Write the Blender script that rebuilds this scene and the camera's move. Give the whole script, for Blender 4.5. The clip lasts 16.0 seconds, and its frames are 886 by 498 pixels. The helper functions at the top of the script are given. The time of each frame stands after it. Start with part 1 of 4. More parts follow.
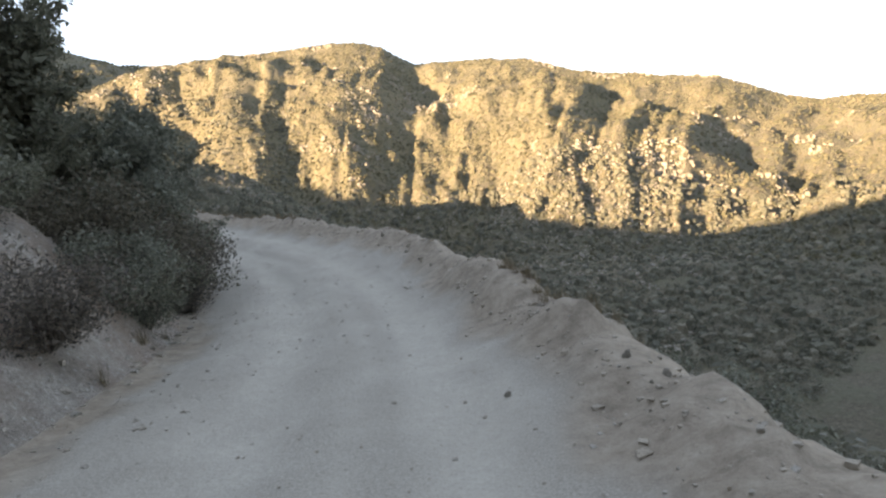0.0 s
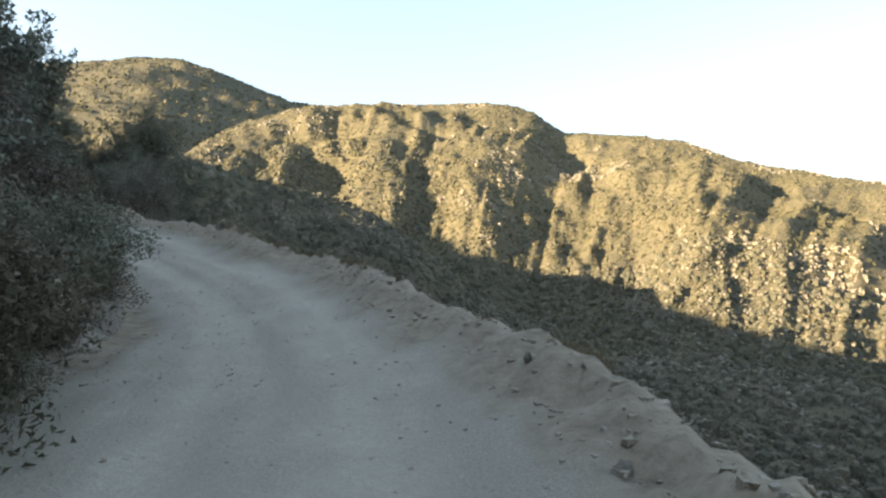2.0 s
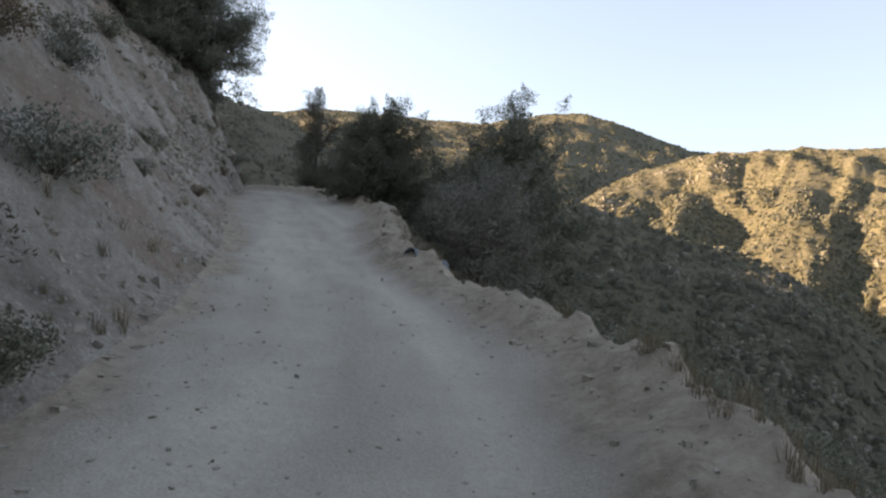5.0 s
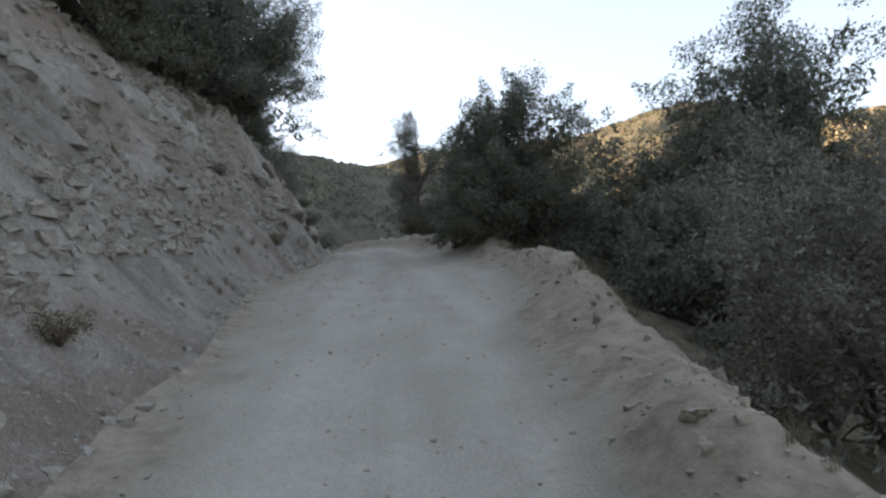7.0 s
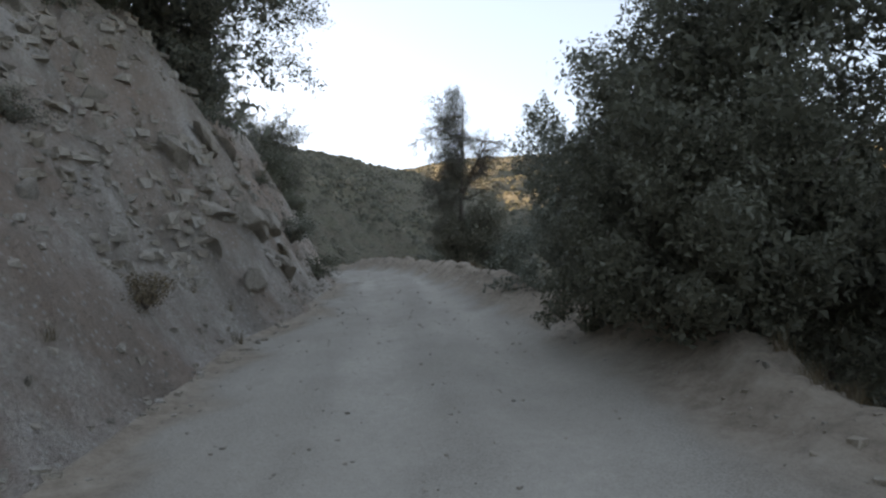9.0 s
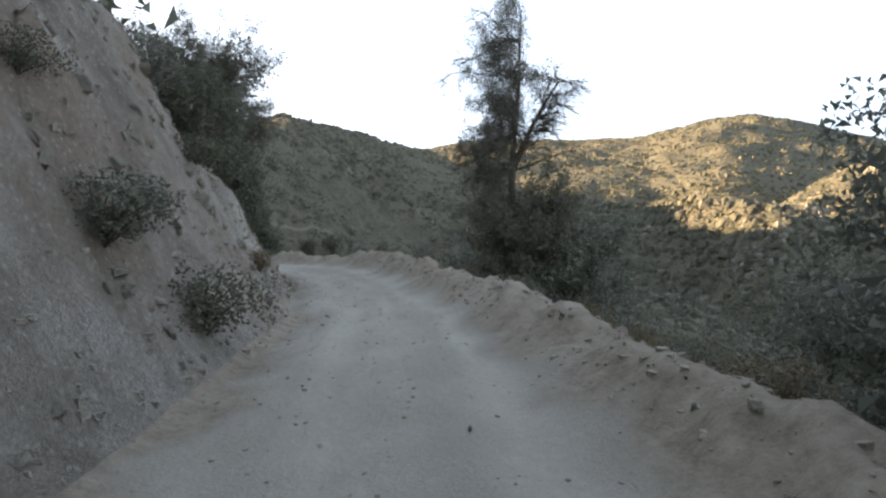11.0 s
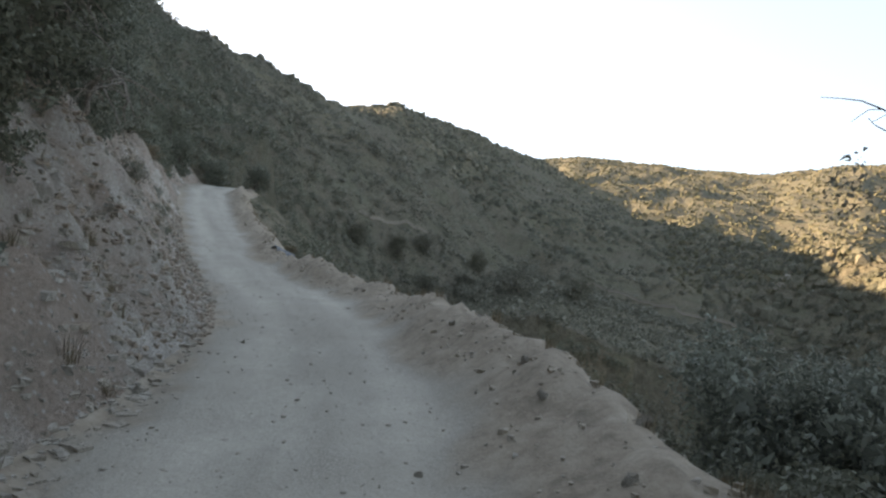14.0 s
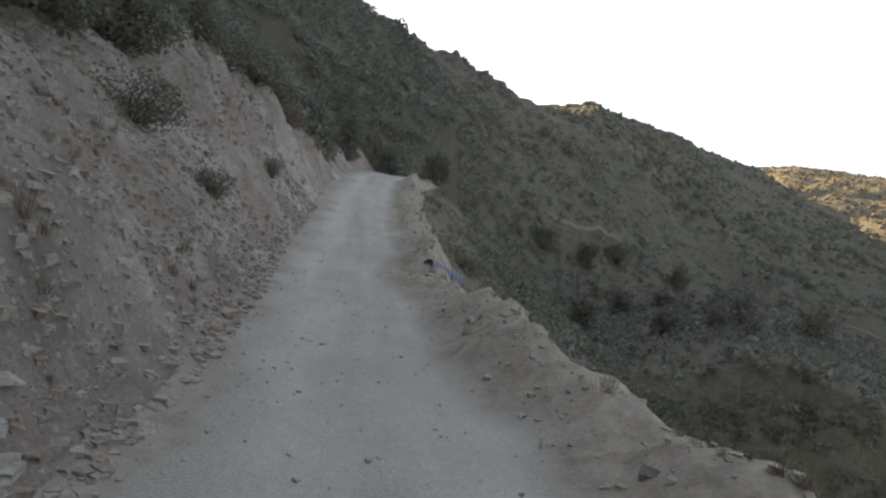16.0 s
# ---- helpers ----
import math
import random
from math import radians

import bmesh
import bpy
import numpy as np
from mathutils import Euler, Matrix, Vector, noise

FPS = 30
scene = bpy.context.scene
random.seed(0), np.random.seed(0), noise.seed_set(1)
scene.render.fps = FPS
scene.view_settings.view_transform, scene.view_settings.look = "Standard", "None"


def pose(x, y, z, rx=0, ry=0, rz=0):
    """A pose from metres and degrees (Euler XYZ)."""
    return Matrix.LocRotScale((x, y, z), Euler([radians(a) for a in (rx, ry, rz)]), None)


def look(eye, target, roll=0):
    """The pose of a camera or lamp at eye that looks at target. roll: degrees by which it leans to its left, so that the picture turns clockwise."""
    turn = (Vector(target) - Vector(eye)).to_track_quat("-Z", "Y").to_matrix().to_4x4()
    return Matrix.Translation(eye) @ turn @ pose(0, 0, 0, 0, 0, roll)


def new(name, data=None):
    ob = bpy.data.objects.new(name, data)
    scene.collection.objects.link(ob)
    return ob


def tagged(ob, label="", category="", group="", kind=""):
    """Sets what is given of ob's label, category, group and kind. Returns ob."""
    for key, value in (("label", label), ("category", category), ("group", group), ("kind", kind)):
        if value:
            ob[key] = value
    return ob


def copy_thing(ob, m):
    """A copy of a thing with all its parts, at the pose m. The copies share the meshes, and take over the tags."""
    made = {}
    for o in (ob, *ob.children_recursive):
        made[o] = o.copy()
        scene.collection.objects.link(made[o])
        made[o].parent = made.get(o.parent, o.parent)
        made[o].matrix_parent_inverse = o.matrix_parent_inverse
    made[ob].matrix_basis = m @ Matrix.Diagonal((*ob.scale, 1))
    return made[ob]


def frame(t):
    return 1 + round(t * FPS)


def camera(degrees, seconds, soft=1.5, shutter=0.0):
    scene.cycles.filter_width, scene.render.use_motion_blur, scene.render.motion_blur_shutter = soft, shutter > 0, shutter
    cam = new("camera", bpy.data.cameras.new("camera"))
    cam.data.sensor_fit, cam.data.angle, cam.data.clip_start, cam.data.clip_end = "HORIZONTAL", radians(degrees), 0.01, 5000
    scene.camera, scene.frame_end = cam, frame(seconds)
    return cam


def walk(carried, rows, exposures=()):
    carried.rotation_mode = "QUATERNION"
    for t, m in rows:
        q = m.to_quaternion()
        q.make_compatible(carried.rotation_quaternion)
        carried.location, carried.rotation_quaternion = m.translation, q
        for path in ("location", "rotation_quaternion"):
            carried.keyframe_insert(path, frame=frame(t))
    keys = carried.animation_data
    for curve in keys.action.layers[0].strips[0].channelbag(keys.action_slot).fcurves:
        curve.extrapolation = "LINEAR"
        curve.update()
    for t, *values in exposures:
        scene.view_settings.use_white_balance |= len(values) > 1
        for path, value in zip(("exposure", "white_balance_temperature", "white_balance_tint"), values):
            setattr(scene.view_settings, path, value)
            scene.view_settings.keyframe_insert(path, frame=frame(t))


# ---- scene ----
cam = camera(68.6, 16.0, soft=2.3)
# seconds, eye x y z, tilt, roll, heading
PATH = [
    (0.0, -0.00, 0.00, 1.75, 79.00, 7.50, 0.00),
    (0.5, -0.23, 2.99, 1.33, 81.18, 6.14, 1.39),
    (1.0, -0.55, 5.97, 0.97, 82.03, 3.69, 4.04),
    (1.5, -1.00, 8.94, 0.69, 83.32, 1.20, 7.70),
    (2.0, -1.65, 11.87, 0.48, 85.18, -0.59, 12.11),
    (2.5, -2.54, 14.73, 0.33, 85.81, -2.30, 16.66),
    (3.0, -3.69, 17.50, 0.23, 86.49, -3.78, 22.58),
    (3.5, -5.11, 20.14, 0.16, 86.54, -4.89, 28.37),
    (4.0, -6.80, 22.62, 0.12, 86.89, -4.92, 34.08),
    (4.5, -8.73, 24.92, 0.12, 87.76, -4.05, 40.02),
    (5.0, -10.86, 27.02, 0.17, 88.36, -3.55, 45.47),
    (6.2, -16.59, 31.38, 0.55, 90.60, 2.50, 52.50),
    (7.5, -23.30, 35.34, 1.32, 92.00, 8.50, 56.70),
    (8.0, -25.93, 36.79, 1.67, 98.20, 6.50, 57.20),
    (8.5, -28.57, 38.22, 2.00, 91.60, 1.30, 56.50),
    (9.0, -31.20, 39.65, 2.29, 92.00, 3.30, 57.80),
    (10.2, -37.53, 43.08, 2.88, 91.20, 1.80, 58.60),
    (11.5, -44.42, 46.75, 3.38, 90.00, -0.00, 59.00),
    (12.0, -47.09, 48.11, 3.54, 90.30, -1.50, 59.40),
    (12.5, -49.78, 49.44, 3.70, 91.40, -4.10, 59.90),
    (13.0, -52.50, 50.70, 3.86, 90.30, -4.50, 61.30),
    (13.5, -55.26, 51.87, 4.00, 90.40, -7.40, 64.10),
    (14.0, -58.08, 52.90, 4.11, 90.50, -7.70, 67.10),
    (14.5, -60.95, 53.76, 4.20, 89.30, -9.10, 71.00),
    (15.0, -63.88, 54.43, 4.26, 89.90, -9.90, 75.20),
    (15.5, -66.84, 54.91, 4.30, 87.40, -10.30, 79.70),
    (16.0, -69.82, 55.21, 4.31, 88.10, -11.30, 83.30),
]
EXPOSURES = [(0, 3.0, 9800, 19), (1, 2.85, 9400, 12), (2, 2.66, 9200, 9), (3, 2.52, 9300, 12), (4, 2.46, 9500, 16), (5, 2.48, 9700, 19), (7.5, 2.76, 9700, 17), (8, 2.74, 9500, 16), (8.5, 2.64, 9700, 18), (9, 2.62, 9800, 18), (11.5, 3.05, 9700, 16), (12.5, 3.0, 9600, 14), (13.2, 2.88, 10200, 20), (14, 2.88, 9800, 15), (16, 2.78, 10300, 20)]
walk(cam, [(t, pose(*v)) for t, *v in PATH], EXPOSURES)

# ---------------------------------------------------------------- light
SUN_AZ, SUN_EL = radians(124), radians(15.6)          # azimuth counted left of +y
world = bpy.data.worlds.new("sky")
scene.world = world
world.use_nodes = True
wn = world.node_tree
sky = wn.nodes.new("ShaderNodeTexSky")
sky.sky_type, sky.sun_disc = "NISHITA", False
sky.sun_elevation, sky.sun_rotation = SUN_EL, -SUN_AZ
sky.dust_density, sky.air_density = 0.8, 1.0
# the sky's tone at the horizon goes on behind the lowest hills
w_co, w_sep, w_max, w_com = (wn.nodes.new(k) for k in ("ShaderNodeTexCoord", "ShaderNodeSeparateXYZ", "ShaderNodeMath", "ShaderNodeCombineXYZ"))
w_max.operation, w_max.inputs[1].default_value = "MAXIMUM", 0.0
w_lift = wn.nodes.new("ShaderNodeMath")
w_lift.operation, w_lift.inputs[1].default_value, w_lift.inputs[2].default_value = "MULTIPLY_ADD", 1.0, 0.4
wn.links.new(w_max.outputs[0], w_lift.inputs[0])
wn.links.new(w_co.outputs["Generated"], w_sep.inputs[0])
wn.links.new(w_sep.outputs["Z"], w_max.inputs[0])
for side_name in ("X", "Y"):
    wn.links.new(w_sep.outputs[side_name], w_com.inputs[side_name])
wn.links.new(w_lift.outputs[0], w_com.inputs["Z"])
wn.links.new(w_com.outputs[0], sky.inputs["Vector"])
wn.links.new(sky.outputs[0], wn.nodes["Background"].inputs[0])
wn.nodes["Background"].inputs[1].default_value = 0.14
lamp = bpy.data.lights.new("sun", "SUN")
lamp.energy, lamp.angle, lamp.color = 3.5, radians(0.55), (1.0, 0.9, 0.74)
sun = new("sun", lamp)
to_sun = Vector((-math.sin(SUN_AZ) * math.cos(SUN_EL), math.cos(SUN_AZ) * math.cos(SUN_EL), math.sin(SUN_EL)))
sun.matrix_world = look(to_sun * 300, (0, 0, 0))


# ---------------------------------------------------------------- materials
class Nodes:
    """A short way to write node materials."""

    def __init__(self, name):
        self.mat = bpy.data.materials.new(name)
        self.mat.use_nodes = True
        self.tree = self.mat.node_tree
        self.bsdf = self.tree.nodes["Principled BSDF"]
        self.bsdf.inputs["Specular IOR Level"].default_value = 0.25
        self.coord = self.tree.nodes.new("ShaderNodeTexCoord")

    def link(self, a, b):
        self.tree.links.new(a, b)

    def noise(self, scale, detail=4.0, rough=0.6, stretch=(1, 1, 1), source="Object"):
        m = self.tree.nodes.new("ShaderNodeMapping")
        m.inputs["Scale"].default_value = stretch
        self.link(self.coord.outputs[source], m.inputs[0])
        n = self.tree.nodes.new("ShaderNodeTexNoise")
        n.inputs["Scale"].default_value, n.inputs["Detail"].default_value, n.inputs["Roughness"].default_value = scale, detail, rough
        self.link(m.outputs[0], n.inputs["Vector"])
        return n.outputs[0]

    def cells(self, scale, feature="F1", source="Object", out="Distance"):
        v = self.tree.nodes.new("ShaderNodeTexVoronoi")
        v.feature = feature
        v.inputs["Scale"].default_value = scale
        self.link(self.coord.outputs[source], v.inputs["Vector"])
        return v.outputs[out]

    def ramp(self, value, *stops):
        r = self.tree.nodes.new("ShaderNodeValToRGB")
        while len(r.color_ramp.elements) < len(stops):
            r.color_ramp.elements.new(0.5)
        for e, (p, c) in zip(r.color_ramp.elements, stops):
            e.position = p
            e.color = (*c, 1) if isinstance(c, tuple) else (c, c, c, 1)
        self.link(value, r.inputs[0])
        return r.outputs[0]

    def mix(self, fac, a, b, how="MIX"):
        m = self.tree.nodes.new("ShaderNodeMix")
        m.data_type, m.blend_type = "RGBA", how
        for value, slot in ((fac, 0), (a, 6), (b, 7)):
            if isinstance(value, (int, float)):
                m.inputs[slot].default_value = value if slot == 0 else (value, value, value, 1)
            elif isinstance(value, tuple):
                m.inputs[slot].default_value = (*value, 1)
            else:
                self.link(value, m.inputs[slot])
        return m.outputs[2]

    def bump(self, height, strength=0.5, distance=0.1, under=None):
        b = self.tree.nodes.new("ShaderNodeBump")
        b.inputs["Strength"].default_value, b.inputs["Distance"].default_value = strength, distance
        self.link(height, b.inputs["Height"])
        if under is not None:
            self.link(under, b.inputs["Normal"])
        return b.outputs[0]

    def done(self, colour, rough=0.9, normal=None):
        if isinstance(colour, tuple):
            self.bsdf.inputs["Base Color"].default_value = (*colour, 1)
        else:
            self.link(colour, self.bsdf.inputs["Base Color"])
        self.bsdf.inputs["Roughness"].default_value = rough
        if normal is not None:
            self.link(normal, self.bsdf.inputs["Normal"])
        return self.mat


def attribute(n, name):
    a = n.tree.nodes.new("ShaderNodeAttribute")
    a.attribute_name = name
    return a.outputs["Fac"]


def dirt_material():
    """Pale decomposed-granite road: packed wheel tracks, loose gravel between them and at the sides."""
    n = Nodes("graded dirt")
    big = n.noise(0.35, 5)
    fine = n.noise(9, 8, 0.7)
    grit = n.noise(55, 4, 0.7)
    pebbles = n.cells(16)
    loose = attribute(n, "loose")
    packed = n.ramp(fine, (0.25, (0.35, 0.318, 0.268)), (0.75, (0.46, 0.425, 0.362)))
    gravel = n.ramp(grit, (0.3, (0.205, 0.182, 0.152)), (0.52, (0.315, 0.285, 0.24)), (0.75, (0.44, 0.405, 0.35)))
    packed = n.mix(n.ramp(grit, (0.34, 0.5), (0.5, 0.0)), packed, (0.25, 0.222, 0.185))
    col = n.mix(n.ramp(loose, (0.0, 0.0), (0.5, 1.0)), packed, gravel)
    col = n.mix(n.ramp(big, (0.35, 0.0), (0.7, 0.35)), col, (0.28, 0.245, 0.2))
    soil = n.ramp(n.noise(3.5, 8, 0.75), (0.3, (0.15, 0.12, 0.09)), (0.5, (0.265, 0.215, 0.165)), (0.7, (0.36, 0.305, 0.24)))
    col = n.mix(n.ramp(loose, (0.5, 0.0), (1.0, 1.0)), col, soil)
    h = n.mix(0.5, grit, n.ramp(pebbles, (0.0, 1.0), (0.35, 0.0)))
    nor = n.bump(h, 0.5, 0.02, n.bump(fine, 0.5, 0.06))
    return n.done(col, 0.95, nor)


def bank_material():
    """Fresh cut in weathered granite and soil: pale grey-tan, broken by cracks, rusty seams and dark streaks."""
    n = Nodes("cut bank")
    big = n.noise(0.3, 6, 0.65)
    seams = n.noise(0.8, 7, 0.72, (1, 1, 0.5))
    streak = n.noise(0.55, 5, 0.65, (1, 1, 0.25))
    fine = n.noise(5, 8, 0.75)
    grit = n.noise(24, 5, 0.75)
    lumps = n.cells(2.6)
    stones = n.cells(9)
    col = n.ramp(seams, (0.30, (0.22, 0.188, 0.158)), (0.44, (0.375, 0.325, 0.275)), (0.56, (0.48, 0.43, 0.375)), (0.72, (0.58, 0.54, 0.49)))
    col = n.mix(n.ramp(big, (0.43, 0.0), (0.58, 0.75)), col, (0.33, 0.235, 0.18))
    col = n.mix(n.ramp(streak, (0.52, 0.0), (0.64, 0.6)), col, (0.18, 0.15, 0.122))
    col = n.mix(n.ramp(stones, (0.12, 0.5), (0.3, 0.0)), col, (0.58, 0.55, 0.50))
    col = n.mix(n.ramp(grit, (0.36, 0.45), (0.54, 0.0)), col, (0.17, 0.142, 0.115))
    nor = n.bump(grit, 0.7, 0.05, n.bump(fine, 0.9, 0.2, n.bump(lumps, 0.6, 0.25)))
    return n.done(col, 0.95, nor)


def slope_material():
    """Dry hillside soil and grass between the shrubs."""
    n = Nodes("dry hillside")
    big = n.noise(0.012, 6, 0.6)
    mid = n.noise(0.11, 6, 0.7)
    fine = n.noise(1.1, 6, 0.75)
    col = n.ramp(fine, (0.3, (0.10, 0.083, 0.055)), (0.5, (0.175, 0.145, 0.10)), (0.7, (0.26, 0.215, 0.155)))
    col = n.mix(n.ramp(mid, (0.36, 0.0), (0.52, 0.85)), col, (0.15, 0.128, 0.075))
    col = n.mix(n.ramp(big, (0.5, 0.0), (0.7, 0.4)), col, (0.215, 0.18, 0.12))
    # shrubs too small to stand out singly
    col = n.mix(n.ramp(n.cells(0.27), (0.18, 0.85), (0.4, 0.0)), col, (0.075, 0.07, 0.042))
    col = n.mix(n.ramp(n.cells(0.9), (0.2, 0.6), (0.5, 0.0)), col, (0.09, 0.082, 0.05))
    # dark litter under dense brush, also used as shade put into the ground colour
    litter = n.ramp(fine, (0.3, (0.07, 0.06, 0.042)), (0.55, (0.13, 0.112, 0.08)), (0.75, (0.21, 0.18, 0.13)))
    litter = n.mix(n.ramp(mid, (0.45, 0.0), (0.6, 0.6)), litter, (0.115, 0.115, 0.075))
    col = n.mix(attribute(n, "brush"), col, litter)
    nor = n.bump(fine, 0.9, 0.6, n.bump(mid, 0.8, 3.0))
    return n.done(col, 0.95, nor)


def leaf_material(name, dark, light):
    n = Nodes(name)
    info = n.tree.nodes.new("ShaderNodeObjectInfo")
    island = n.tree.nodes.new("ShaderNodeNewGeometry")
    col = n.ramp(island.outputs["Random Per Island"], (0.0, dark), (0.6, light), (1.0, tuple(min(1, c * 1.5) for c in light)))
    col = n.mix(n.ramp(info.outputs["Random"], (0.0, 0.0), (1.0, 0.45)), col, (0.085, 0.075, 0.035))
    m = n.done(col, 0.6)
    # thin leaves let some light through
    thin, both = n.tree.nodes.new("ShaderNodeBsdfTranslucent"), n.tree.nodes.new("ShaderNodeMixShader")
    n.link(col, thin.inputs["Color"])
    both.inputs[0].default_value = 0.3
    out = [q for q in n.tree.nodes if q.type == "OUTPUT_MATERIAL"][0]
    n.link(n.bsdf.outputs[0], both.inputs[1])
    n.link(thin.outputs[0], both.inputs[2])
    n.link(both.outputs[0], out.inputs["Surface"])
    return m


def shrub_material(name, dark, light, dry):
    """Far shrubs, one colour an island with a little mottling."""
    n = Nodes(name)
    island = n.tree.nodes.new("ShaderNodeNewGeometry")
    col = n.ramp(island.outputs["Random Per Island"], (0.0, dark), (0.55, light), (0.85, dry), (1.0, dark))
    fine = n.noise(2.5, 4, 0.8)
    col = n.mix(n.ramp(fine, (0.3, 0.75), (0.6, 0.0)), col, tuple(c * 0.35 for c in dark))
    return n.done(col, 0.9, n.bump(fine, 1.0, 0.5))


def rock_material(name, tone):
    n = Nodes(name)
    island = n.tree.nodes.new("ShaderNodeNewGeometry")
    mid = n.noise(0.7, 6, 0.7)
    fine = n.noise(7, 6, 0.75)
    col = n.ramp(fine, (0.3, tuple(c * 0.55 for c in tone)), (0.6, tone), (0.8, tuple(c * 1.2 for c in tone)))
    col = n.mix(n.ramp(island.outputs["Random Per Island"], (0, 0.0), (1, 0.45)), col, (0.27, 0.21, 0.15))
    return n.done(col, 0.9, n.bump(fine, 0.7, 0.08, n.bump(mid, 0.6, 0.5)))


def bark_material():
    n = Nodes("bark")
    v = n.noise(5, 6, 0.7, (3, 3, 0.5))
    col = n.ramp(v, (0.3, (0.05, 0.04, 0.032)), (0.7, (0.16, 0.135, 0.11)))
    return n.done(col, 0.95, n.bump(v, 0.9, 0.05))


def litter_material():
    """Brown leaf litter and soil under the brush beside the road."""
    n = Nodes("brush floor")
    mid = n.noise(0.4, 6, 0.7)
    fine = n.noise(4, 7, 0.75)
    col = n.ramp(fine, (0.3, (0.08, 0.066, 0.046)), (0.55, (0.165, 0.135, 0.095)), (0.75, (0.27, 0.225, 0.16)))
    col = n.mix(n.ramp(mid, (0.45, 0.0), (0.6, 0.7)), col, (0.11, 0.11, 0.07))
    return n.done(col, 0.95, n.bump(fine, 0.9, 0.15, n.bump(mid, 0.8, 0.6)))


LITTER = litter_material()
PALE_BARK = rock_material("weathered wood", (0.24, 0.215, 0.19))
DIRT, BANK, SLOPE, BARK = dirt_material(), bank_material(), slope_material(), bark_material()
ROCK = rock_material("granite", (0.38, 0.345, 0.295))
FAR_ROCK = rock_material("sunlit granite", (0.31, 0.28, 0.228))
# granite copy for the canyon spurs, with shade put into its darker tone
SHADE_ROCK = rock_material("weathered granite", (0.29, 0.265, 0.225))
# oak leaf tones are lightened, standing in for haze over dark foliage
OAK = leaf_material("haze-lifted oak leaves", (0.105, 0.112, 0.09), (0.165, 0.174, 0.138))
SAGE = leaf_material("grey chaparral", (0.11, 0.108, 0.088), (0.175, 0.17, 0.138))
GREY = leaf_material("grey twigs", (0.14, 0.13, 0.115), (0.23, 0.215, 0.19))
SCRUB = leaf_material("dark chamise", (0.062, 0.052, 0.044), (0.115, 0.098, 0.08))
DRY = leaf_material("dry brush", (0.10, 0.074, 0.05), (0.19, 0.145, 0.095))
SHRUB = shrub_material("far chaparral", (0.085, 0.083, 0.05), (0.14, 0.128, 0.078), (0.2, 0.165, 0.105))

# chaparral copy for shaded slopes, its tones lightened for the haze over them
SAGE_FAR = shrub_material("shaded chaparral", (0.10, 0.098, 0.072), (0.165, 0.158, 0.115), (0.24, 0.21, 0.155))


# ---------------------------------------------------------------- small tools
def mesh_object(name, verts, faces, material, parent=None, smooth=False):
    me = bpy.data.meshes.new(name)
    me.from_pydata([tuple(v) for v in verts] if not isinstance(verts, np.ndarray) else verts.tolist(), [], faces if not isinstance(faces, np.ndarray) else faces.tolist())
    me.materials.append(material)
    if smooth:
        me.polygons.foreach_set("use_smooth", [True] * len(me.polygons))
    me.update()
    ob = new(name, me)
    ob.parent = parent
    return ob


def lattice(ix, iy, seed):
    """A fixed random number from 0 to 1 for each whole-number place."""
    v = (ix.astype(np.int64) * 374761393 + iy.astype(np.int64) * 668265263 + seed * 974634777) & 0x7FFFFFFF
    v = ((v ^ (v >> 13)) * 1274126177) & 0x7FFFFFFF
    return ((v ^ (v >> 16)) & 0xFFFFFF) / float(0xFFFFFF)


def value_noise(x, y, seed=0):
    ix, iy = np.floor(x), np.floor(y)
    fx, fy = x - ix, y - iy
    fx, fy = fx * fx * (3 - 2 * fx), fy * fy * (3 - 2 * fy)
    a, b = lattice(ix, iy, seed), lattice(ix + 1, iy, seed)
    c, d = lattice(ix, iy + 1, seed), lattice(ix + 1, iy + 1, seed)
    return (a + (b - a) * fx) * (1 - fy) + (c + (d - c) * fx) * fy


def fbm(x, y, octaves=5, seed=0, gain=0.5):
    """Fractal noise about zero, within about -1 to 1."""
    total, amp, norm = np.zeros_like(x, dtype=float), 1.0, 0.0
    for o in range(octaves):
        total += amp * (value_noise(x * 2 ** o + 17.3 * o, y * 2 ** o - 9.1 * o, seed + o) * 2 - 1)
        norm += amp
        amp *= gain
    return total / norm * 1.6


def ridged(x, y, octaves=4, seed=0):
    total, amp, norm = np.zeros_like(x, dtype=float), 1.0, 0.0
    for o in range(octaves):
        total += amp * (1 - np.abs(value_noise(x * 2 ** o, y * 2 ** o, seed + o) * 2 - 1))
        norm += amp
        amp *= 0.5
    return total / norm


def step(a, b, v):
    q = np.clip((v - a) / (b - a), 0, 1)
    return q * q * (3 - 2 * q)


def knots(v, table):
    return np.interp(v, [a for a, _ in table], [b for _, b in table])


def unit(v):
    return v / np.linalg.norm(v)


# ---------------------------------------------------------------- the line of the road
SPEED = 6.0
HEADING = [(-4, 1), (0, 3.5), (1, 6.5), (2, 14), (3, 25), (4, 37), (5, 48), (6, 56), (7, 60.5), (8, 61.5), (9, 61.5), (10, 61.5), (11, 62), (12, 63), (13, 65.5), (14, 71), (15, 79), (16, 86), (18, 92), (21, 93), (23, 86), (26, 60), (29, 45)]
GRADE = [(-4, -9), (0, -9), (1, -6), (2.5, -2.2), (4, -0.6), (5, 1.5), (6, 4), (7, 6), (8, 7), (9, 5), (10, 4.5), (11.5, 3), (12.5, 3.2), (13.5, 2.5), (14.5, 1.4), (16, 0), (17, 1), (18.5, 6), (22, 8), (25, 5), (29, 0)]
